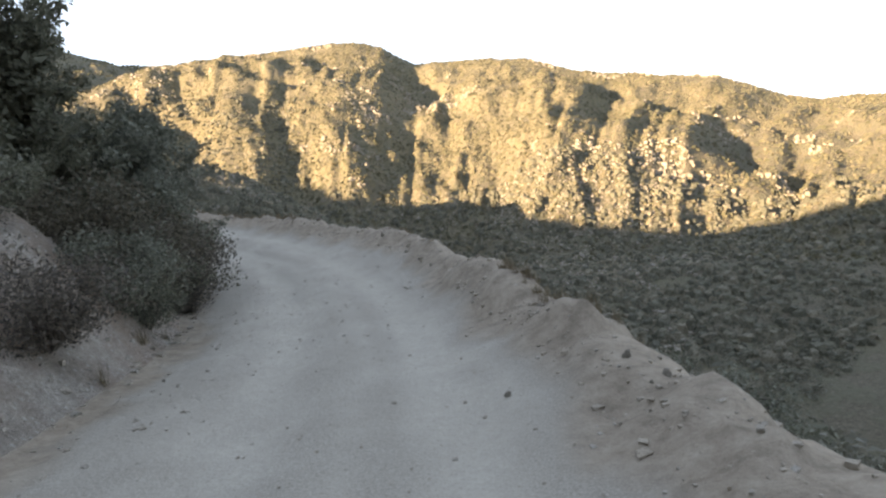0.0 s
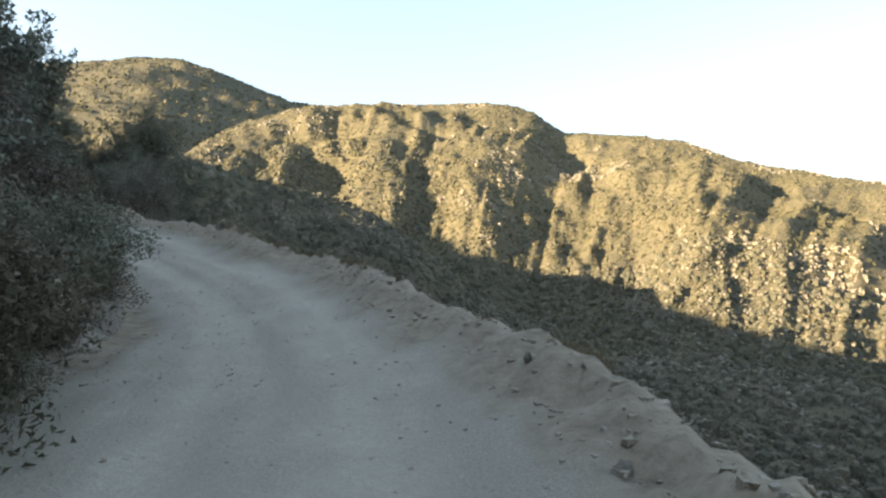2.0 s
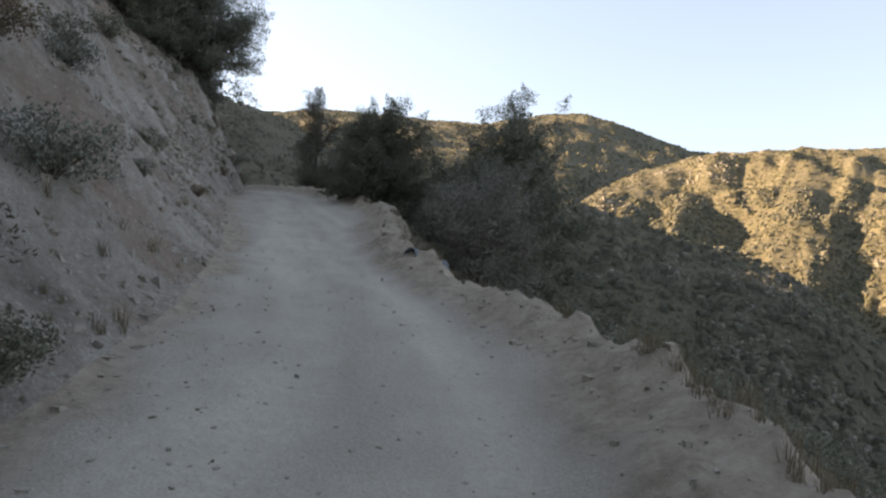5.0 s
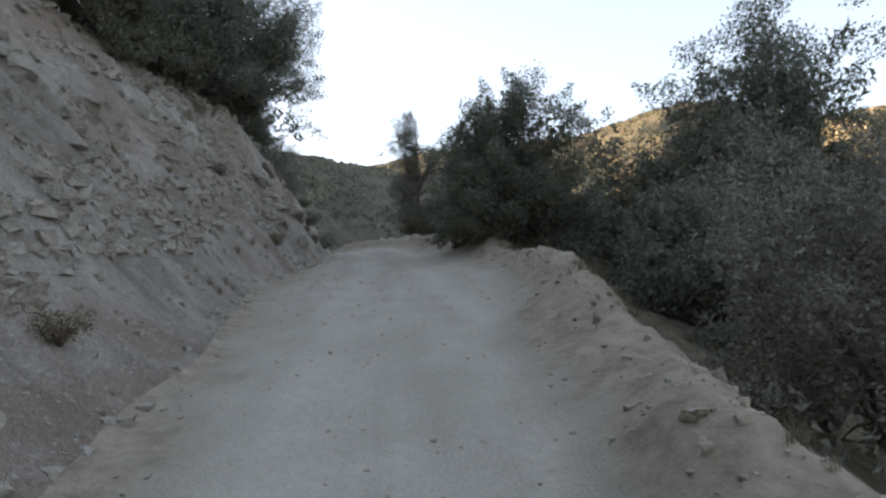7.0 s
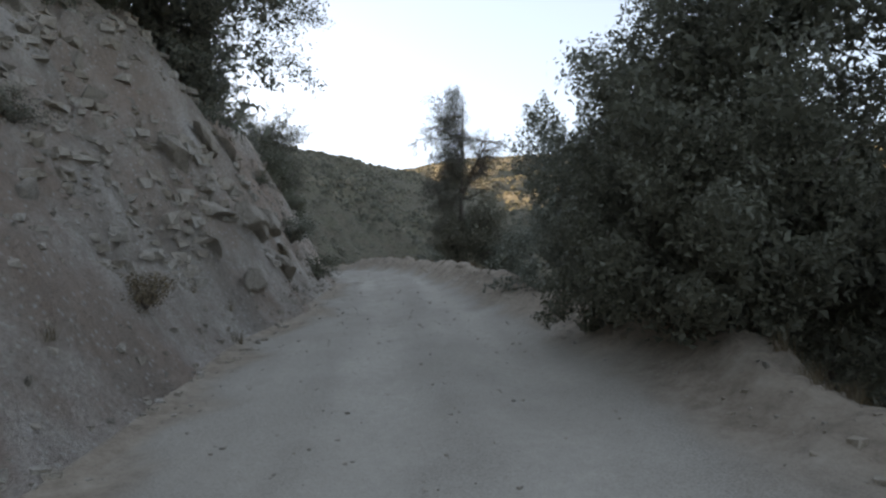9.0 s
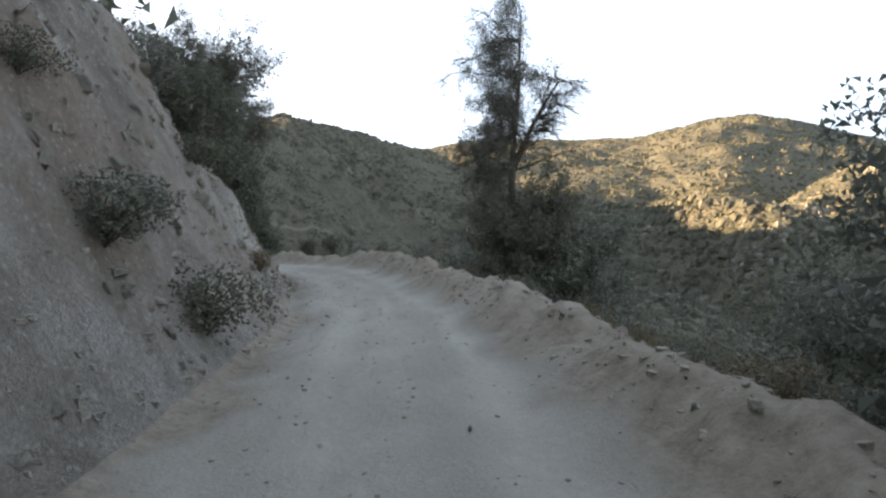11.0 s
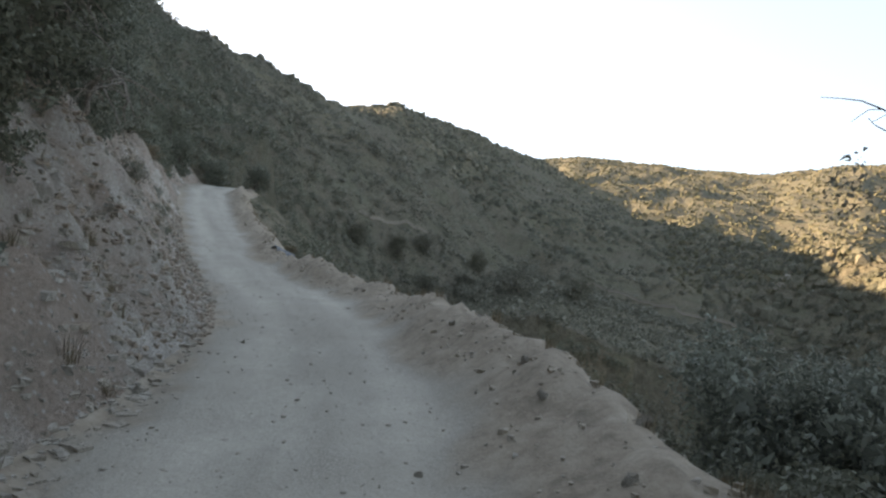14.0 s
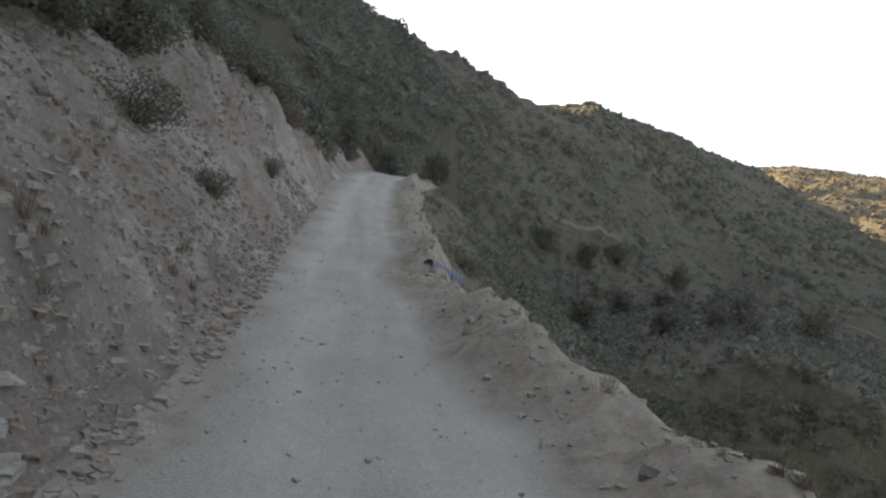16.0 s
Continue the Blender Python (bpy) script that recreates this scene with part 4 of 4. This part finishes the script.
# ---------------------------------------------------------------- single bushes on the cut bank
def bush_thing(seed, material, label, leaves=2300, leaf=0.034):
    root = new("bush")
    (sv, sf), (v, f) = bush_mesh(seed, leaves, leaf, 16, 3)
    mesh_object("stem", sv, sf, BARK, root)
    mesh_object("leaves", v, f, material, root)
    return tagged(root, label, "bush", "bushes on the cut bank")


def settle(t, u, size, turn):
    p = along(t, u)
    return Matrix.Translation(p) @ Euler((0, 0, turn)).to_matrix().to_4x4() @ Matrix.Diagonal((size, size, size * 0.9, 1))


rng = np.random.default_rng(77)
kinds_of_bush = [bush_thing(101, OAK, "dark green bush rooted in the cut bank"), bush_thing(102, SAGE, "grey-green bush rooted in the cut bank"),
                 bush_thing(103, OAK, "dark green bush rooted in the cut bank"), bush_thing(104, DRY, "dry brown bush rooted in the cut bank")]
BUSHES = [(6.4, -3.5, 0.9), (7.9, -4.0, 0.6), (7.0, -3.2, 0.35), (8.0, -2.9, 0.35), (6.1, -4.0, 0.9), (6.6, -4.8, 0.8), (7.2, -4.8, 0.7), (7.6, -5.4, 0.9), (8.3, -5.6, 0.8), (6.9, -5.6, 1.0), (5.8, -2.7, 0.6), (10.3, -3.0, 0.45), (12.1, -3.7, 0.5), (11.2, -5.4, 0.7),
          (10.3, -4.4, 0.45), (14.9, -5.0, 1.2), (12.1, -2.9, 0.8), (13.8, -2.9, 0.6), (14.4, -2.9, 0.4), (18.0, -2.9, 0.6), (17.8, -4.1, 0.9), (16.6, -2.6, 0.2), (19.5, -3.0, 0.7), (20.6, -3.4, 1.0), (12.35, -2.35, 0.9), (12.85, -3.3, 0.6)]
BEND = [(1.3, -4.1), (1.7, -4.1), (2.1, -4.2), (2.5, -3.9), (2.9, -4.4), (3.2, -4.0), (3.5, -4.6), (4.0, -3.4), (4.3, -4.2), (4.7, -3.5), (5.2, -3.6), (5.7, -3.5), (5.5, -4.6), (2.3, -5.2), (3.0, -5.5), (1.0, -4.8), (1.5, -5.4), (3.8, -5.2), (1.9, -4.2), (2.3, -4.1), (2.7, -4.1), (3.05, -4.05), (3.4, -4.0), (2.0, -4.8), (2.7, -4.8), (3.3, -4.7), (2.4, -3.7), (2.8, -3.7), (3.2, -3.6), (3.6, -3.4), (4.0, -3.1), (1.8, -3.8), (3.45, -3.8), (4.4, -3.0), (4.7, -2.9), (5.0, -2.9), (4.9, -3.4), (5.3, -2.8), (4.55, -3.3)]
for k, (t, u, size) in enumerate(BUSHES):
    m = settle(t, u, size * 1.25, 6.28 * rng.random())
    if k < len(kinds_of_bush):
        kinds_of_bush[k].matrix_world = m
    else:
        copy_thing(kinds_of_bush[[0, 2, 1, 0, 2, 3][k % 6]], Matrix(m) @ Matrix.Diagonal([1 / v for v in kinds_of_bush[[0, 2, 1, 0, 2, 3][k % 6]].matrix_world.to_scale()] + [1]))

# large bushes that crowd the inner side of the bend
large = [bush_thing(111, SCRUB, "large dark brown bush crowding the inner edge of the bend", 7500, 0.022), bush_thing(112, OAK, "large grey-green bush crowding the inner edge of the bend", 7500, 0.022),
         bush_thing(113, SCRUB, "large dark brown bush crowding the inner edge of the bend", 7500, 0.022)]
for k, (t, u) in enumerate(BEND):
    m = settle(t, u, (1.5 if k < 26 else 0.7) + (0.7 if k < 26 else 0.35) * rng.random(), 6.28 * rng.random())
    if k < 3:
        large[k].matrix_world = m
    else:
        copy_thing(large[k % 3], m @ Matrix.Diagonal([1 / v for v in large[k % 3].matrix_world.to_scale()] + [1]))

# bushes along the top of the cut and just below the berm
edge_rng = np.random.default_rng(78)
for k in range(210):
    t = -2.5 + 24 * edge_rng.random() if k < 130 else (13.9 + 6.5 * edge_rng.random() if k < 190 else 11.5 + 4.0 * edge_rng.random())
    if (k % 2 and k < 130) or k >= 190:
        u = knots(t, RIGHT_EDGE) + 1.3 + 3.2 * edge_rng.random()
        proto, size = kinds_of_bush[[1, 0, 2, 3, 1][int(edge_rng.integers(0, 5))]], 0.6 + 0.7 * edge_rng.random()
    else:
        u = knots(t, LEFT_EDGE) - knots(t, CUT_HIGH) / knots(t, CUT_SLOPE) - 0.2 - (1.5 if k < 130 else 3.2) * edge_rng.random()
        proto, size = kinds_of_bush[[0, 2, 1][int(edge_rng.integers(0, 3))]], 1.0 + 1.0 * edge_rng.random()
    copy = copy_thing(proto, settle(t, u, size, 6.28 * edge_rng.random()) @ Matrix.Diagonal([1 / v for v in proto.matrix_world.to_scale()] + [1]))
    tagged(copy, ("bush on the slope just below the berm" if (k % 2 and k < 130) or k >= 190 else "bush overhanging the top of the cut bank"), "bush", ("bushes below the berm" if (k % 2 and k < 130) or k >= 190 else "bushes above the cut"))

# ---------------------------------------------------------------- dry grass and small brush on the bank and the berm
def grass_tuft(seed):
    rng = np.random.default_rng(seed)
    n = 40
    w, lean = rng.random(n) * 6.283, 0.25 + 0.5 * rng.random(n)
    root = rng.normal(scale=0.12, size=(n, 2))
    tip = np.stack([root[:, 0] + np.cos(w) * lean * 0.6, root[:, 1] + np.sin(w) * lean * 0.6, 0.55 + 0.45 * rng.random(n)], 1)
    a = np.stack([root[:, 0] - np.sin(w) * 0.011, root[:, 1] + np.cos(w) * 0.011, np.full(n, -0.05)], 1)
    b = np.stack([root[:, 0] + np.sin(w) * 0.011, root[:, 1] - np.cos(w) * 0.011, np.full(n, -0.05)], 1)
    return np.stack([a, b, tip], 1).reshape(-1, 3), np.arange(3 * n).reshape(-1, 3)


tussocks = [grass_tuft(200 + k) for k in range(5)]
P, over, t, u, rng = bench_scatter(21, 1500, -3, 23, -9.5, -2.0)
patch = fbm(P[:, 0] / 3, P[:, 1] / 3, 3, 91)
P = P[(patch > 0.05) & (u < knots(t, LEFT_EDGE) - 0.25)]
joined("bank_grass", tussocks, P, 0.16 + 0.22 * rng.random(len(P)), DRY, 22, "dry grass tufts growing on the cut bank", "grass", sink=0.5)
rng = np.random.default_rng(23)
t = np.concatenate([-3 + 26 * rng.random(1200), 1 + 5 * rng.random(700)])
P, _ = bench_places(t, knots(t, RIGHT_EDGE) - 0.1 + 1.3 * rng.random(len(t)))
P = P[fbm(P[:, 0] / 4, P[:, 1] / 4, 2, 93) > -0.05]
joined("berm_grass", tussocks, P, 0.12 + 0.18 * rng.random(len(P)), DRY, 24, "dry grass tufts along the outer berm", "grass", sink=0.5)

# ---------------------------------------------------------------- culvert pipes at the outer edge
METAL = Nodes("galvanised steel")
METAL.bsdf.inputs["Metallic"].default_value = 0.5
steel = METAL.noise(6, 5, 0.7)
METAL.done(METAL.ramp(steel, (0.3, (0.08, 0.088, 0.095)), (0.7, (0.19, 0.2, 0.21))), 0.45)


def culvert(t, u, dip):
    """A short end of corrugated steel pipe that sticks out of the berm."""
    long, sides, rings = 1.0, 18, 34
    v, f = [], []
    for shell in (0, 1):
        for i in range(rings):
            x = long * i / (rings - 1)
            r = 0.2 + 0.016 * math.sin(i * 1.57) - 0.012 * shell
            for k in range(sides):
                a = 6.2832 * k / sides
                v.append((x, r * math.cos(a), r * math.sin(a)))
    n = rings * sides
    for shell in (0, 1):
        for i in range(rings - 1):
            for k in range(sides):
                q = [shell * n + i * sides + k, shell * n + i * sides + (k + 1) % sides, shell * n + (i + 1) * sides + (k + 1) % sides, shell * n + (i + 1) * sides + k]
                f.append(tuple(q if shell == 0 else q[::-1]))
    for i in (0, rings - 1):
        for k in range(sides):
            f.append((i * sides + k, i * sides + (k + 1) % sides, n + i * sides + (k + 1) % sides, n + i * sides + k))
    ob = mesh_object("culvert_pipe", v, f, METAL.mat)
    k = int(np.argmin(np.abs(T_ROAD - t)))
    ob.matrix_world = Matrix.Translation(along(t, u, -0.02)) @ Euler((0, radians(dip), math.atan2(RIGHT[k][1], RIGHT[k][0]) + 0.5)).to_matrix().to_4x4()
    return tagged(ob, "corrugated steel culvert pipe end sticking out of the berm", "pipe", "culvert pipes")


culvert(7.2, 1.7, 16)
culvert(18.35, 1.35, 16)


# ---------------------------------------------------------------- old tracks across the ravine
def on_slope(az, el):
    """The first place where a sight line from the road meets the land."""
    r = np.arange(110, 460, 1.0)
    a = math.radians(az)
    z = land(CENTRE[0] - np.sin(a) * r, CENTRE[1] + np.cos(a) * r)
    hit = np.where(z > CENTRE[2] + 1.7 + r * math.tan(math.radians(el)))[0]
    return r[hit[0]] if len(hit) else 300.0


TRACK = rock_material("old track soil", (0.17, 0.152, 0.125))


def old_track(line, width):
    v, f = [], []
    az = np.arange(line[0][0], line[-1][0], 0.25)
    radius = np.array([on_slope(a, knots(a, line)) for a in az])
    radius = np.convolve(np.pad(radius, 4, "edge"), np.ones(9) / 9, "valid")
    for a, r in zip(az, radius):
        for d, lift in ((-width, 0.35), (0, 0.6), (width * 0.6, 0.95)):
            rr, aa = r + d, math.radians(a)
            x, y = CENTRE[0] - math.sin(aa) * rr, CENTRE[1] + math.cos(aa) * rr
            v.append((x, y, float(land(np.array([x]), np.array([y]))[0]) + lift))
    for i in range(len(az) - 1):
        for k in range(2):
            f.append((3 * i + k, 3 * i + k + 1, 3 * i + k + 4, 3 * i + k + 3))
    return tagged(mesh_object("old_track", v, f, TRACK), "old pale dirt track cut across the far hillside", "road", kind="structure")


old_track([(67.8, 2.2), (72.6, 2.5)], 0.35)
old_track([(43.5, -1.9), (50, -1.2), (57.5, 0.1)], 0.35)

# ---------------------------------------------------------------- stones on the road, the bank and the berm
def chunk(seed, cuts):
    """A broken granite block: a rounded lump with flat faces split off it."""
    rng = np.random.default_rng(seed)
    bm = bmesh.new()
    bmesh.ops.create_icosphere(bm, subdivisions=2, radius=1.0)
    v = np.array([p.co for p in bm.verts])
    f = np.array([[q.index for q in p.verts] for p in bm.faces])
    bm.free()
    v = v * (0.6 + 0.6 * rng.random(3))
    for _ in range(cuts):
        n = unit(rng.normal(size=3))
        over = np.clip(v @ n - (0.12 + 0.4 * rng.random()), 0, None)
        v = v - over[:, None] * n
    return v + 0.02 * rng.normal(size=v.shape), f


def rock_mesh(name, v, f, material):
    me = bpy.data.meshes.new(name)
    me.from_pydata(v.tolist(), [], f.tolist())
    me.materials.append(material)
    return me


stone_meshes = []
for k in range(8):
    v, f = cube_block(300 + k, 0.3) if k % 4 else ico(300 + k, 0.2)
    stone_meshes.append(rock_mesh("rock", v * (1, 0.55 + 0.06 * k, 0.45 + 0.04 * (k % 3)), f, ROCK))
PALE_ROCK = rock_material("pale broken granite", (0.43, 0.4, 0.355))
boulder_meshes = [rock_mesh("boulder", *chunk(340 + k, 9), PALE_ROCK) for k in range(6)]


def boulders(seed, spots, slabs=False):
    """Large blocks that stand out of the cut: road time, side, half width. Slabs all dip the same way."""
    rng = np.random.default_rng(seed)
    for k, (t, u, size) in enumerate(spots):
        ob = new("boulder", boulder_meshes[k % 6])
        turn = Euler((0.5 + 0.25 * rng.normal(), 0.6 + 0.2 * rng.normal(), 2.4 + 0.3 * rng.normal())) if slabs else Euler(rng.random(3) * 6.28)
        wide = (size * 1.5, size * 0.95, size * 0.7, 1) if slabs else (size, size, size, 1)
        ob.matrix_world = Matrix.Translation(along(t, u, size * 0.1)) @ turn.to_matrix().to_4x4() @ Matrix.Diagonal(wide)
        ob.parent = bank


def stones(parent, name, seed, n, t_from, t_to, sampler, small, large):
    rng = np.random.default_rng(seed)
    t = t_from + (t_to - t_from) * rng.random(n)
    p, _ = bench_places(t, sampler(t, rng))
    for k in range(n):
        ob = new(name, stone_meshes[int(rng.integers(0, 8))])
        s = small + (large - small) * rng.random() ** 3
        ob.matrix_world = Matrix.Translation(p[k] - (0, 0, s * 0.1)) @ Euler(rng.random(3) * 6.28).to_matrix().to_4x4() @ Matrix.Diagonal((s, s, s, 1))
        ob.parent = parent


stones(bank, "rock", 31, 290, 5.5, 19.5, lambda t, r: knots(t, LEFT_EDGE) - 0.2 - 5.5 * r.random(len(t)) ** 1.5, 0.03, 0.1)
stones(bank, "rock", 36, 260, 8.3, 11.0, lambda t, r: knots(t, LEFT_EDGE) - 2.2 - 4.2 * r.random(len(t)), 0.05, 0.24)
stones(bank, "rock", 37, 120, 12.0, 13.4, lambda t, r: knots(t, LEFT_EDGE) - 0.3 - 2.6 * r.random(len(t)), 0.04, 0.18)
boulders(41, [(10.1, -4.9, 0.5), (10.1, -4.4, 0.36), (9.9, -4.6, 0.4), (10.3, -5.5, 0.5), (9.8, -5.0, 0.34), (10.0, -5.7, 0.42), (9.6, -5.3, 0.36), (9.3, -5.4, 0.4), (9.1, -5.0, 0.3), (10.4, -4.7, 0.26), (9.7, -4.3, 0.26),
              (9.4, -5.9, 0.5), (9.0, -5.8, 0.42), (8.8, -5.4, 0.34), (8.6, -6.2, 0.46), (10.5, -5.2, 0.3), (9.2, -4.5, 0.22), (8.9, -4.8, 0.24), (10.2, -3.9, 0.2), (9.5, -3.7, 0.18)])
boulders(42, [(11.0, -2.7, 0.42), (11.1, -3.3, 0.55), (11.2, -2.5, 0.4), (11.3, -2.9, 0.5), (11.4, -3.5, 0.55), (11.5, -2.7, 0.42), (11.6, -3.1, 0.5), (11.0, -3.9, 0.45), (11.3, -4.2, 0.5), (11.7, -2.7, 0.36), (11.15, -2.2, 0.28), (10.9, -3.2, 0.35), (11.2, -3.0, 0.5), (11.35, -2.4, 0.4), (11.5, -3.8, 0.5), (11.25, -3.7, 0.5)], True)
boulders(43, [(16.9, -3.6, 0.2), (16.5, -2.7, 0.16), (17.0, -2.6, 0.14), (17.3, -4.2, 0.26), (17.6, -4.4, 0.2), (16.2, -3.6, 0.22), (15.9, -2.9, 0.18), (16.7, -4.5, 0.24), (18.2, -3.6, 0.16), (15.4, -3.3, 0.2), (15.0, -2.9, 0.18), (14.7, -3.6, 0.2)])
stones(road, "stone", 32, 90, 0.5, 18, lambda t, r: knots(t, LEFT_EDGE) + (knots(t, RIGHT_EDGE) - knots(t, LEFT_EDGE)) * r.random(len(t)), 0.015, 0.05)
stones(road, "stone", 33, 150, 0.5, 19.5, lambda t, r: knots(t, RIGHT_EDGE) - 0.6 + 0.9 * r.random(len(t)), 0.02, 0.11)


def gravel(name, parent, seed, n, sampler, small, large, label):
    rng = np.random.default_rng(seed)
    t = -3 + 26.5 * rng.random(n)
    p, _ = bench_places(t, sampler(t, rng))
    ob = joined(name, blocks, p, small + (large - small) * rng.random(n) ** 4, ROCK, seed, label, "", parent, squash=(0.5, 0.9), sink=0.6)
    return ob


gravel("rubble", bank, 34, 15000, lambda t, r: knots(t, LEFT_EDGE) - 0.1 - 6.5 * r.random(len(t)) ** 1.6, 0.01, 0.08, "loose rubble on the cut bank")
def talus(name, seed, n, t_from, t_to, u_in, u_out, small, large, material, label):
    rng = np.random.default_rng(seed)
    t = t_from + (t_to - t_from) * rng.random(n)
    p, over = bench_places(t, knots(t, LEFT_EDGE) - u_in - (u_out - u_in) * rng.random(n) ** 1.3)
    p = p[(over < 0.3) & (fbm(t * 1.6, p[:, 2] * 0.7, 3, seed) > -0.25)]
    return joined(name, blocks, p, small + (large - small) * rng.random(len(p)) ** 3, material, seed, label, "", bank, squash=(0.35, 0.8), sink=0.6)


RUSTY = rock_material("rusty broken granite", (0.30, 0.235, 0.185))
talus("rubble", 38, 13000, 14.0, 20.0, 0.0, 4.4, 0.01, 0.07, RUSTY, "rusty broken rock on the low cut bank")
talus("rubble", 39, 7000, 13.8, 20.0, 0.0, 4.4, 0.01, 0.085, ROCK, "pale broken rock on the low cut bank")
talus("rubble", 40, 6000, 7.8, 11.6, 1.2, 6.0, 0.015, 0.16, ROCK, "pale broken rock high on the cut bank")
gravel("gravel", road, 46, 7000, lambda t, r: knots(t, LEFT_EDGE) + (knots(t, RIGHT_EDGE) - knots(t, LEFT_EDGE)) * r.random(len(t)), 0.006, 0.024, "small loose stones on the road")
gravel("gravel", road, 35, 6500, lambda t, r: np.where(r.random(len(t)) < 0.55, knots(t, LEFT_EDGE) + 4.2 * r.random(len(t)) ** 2, knots(t, RIGHT_EDGE) + 0.3 - 1.3 * r.random(len(t)) ** 1.5), 0.008, 0.03, "loose gravel along the road's edges")
CLOD = rock_material("dry soil clods", (0.42, 0.365, 0.295))
rng = np.random.default_rng(44)
t = -2 + 24 * rng.random(5000)
P, _ = bench_places(t, knots(t, RIGHT_EDGE) - 0.75 + 1.5 * rng.random(len(t)))
P = P[fbm(P[:, 0] / 1.3, P[:, 1] / 1.3, 3, 94) > -0.2]
joined("clods", blocks, P, 0.012 + 0.045 * rng.random(len(P)) ** 4, CLOD, 45, "clods of dry soil and stone on the berm", "", road, squash=(0.5, 0.9), sink=0.6)
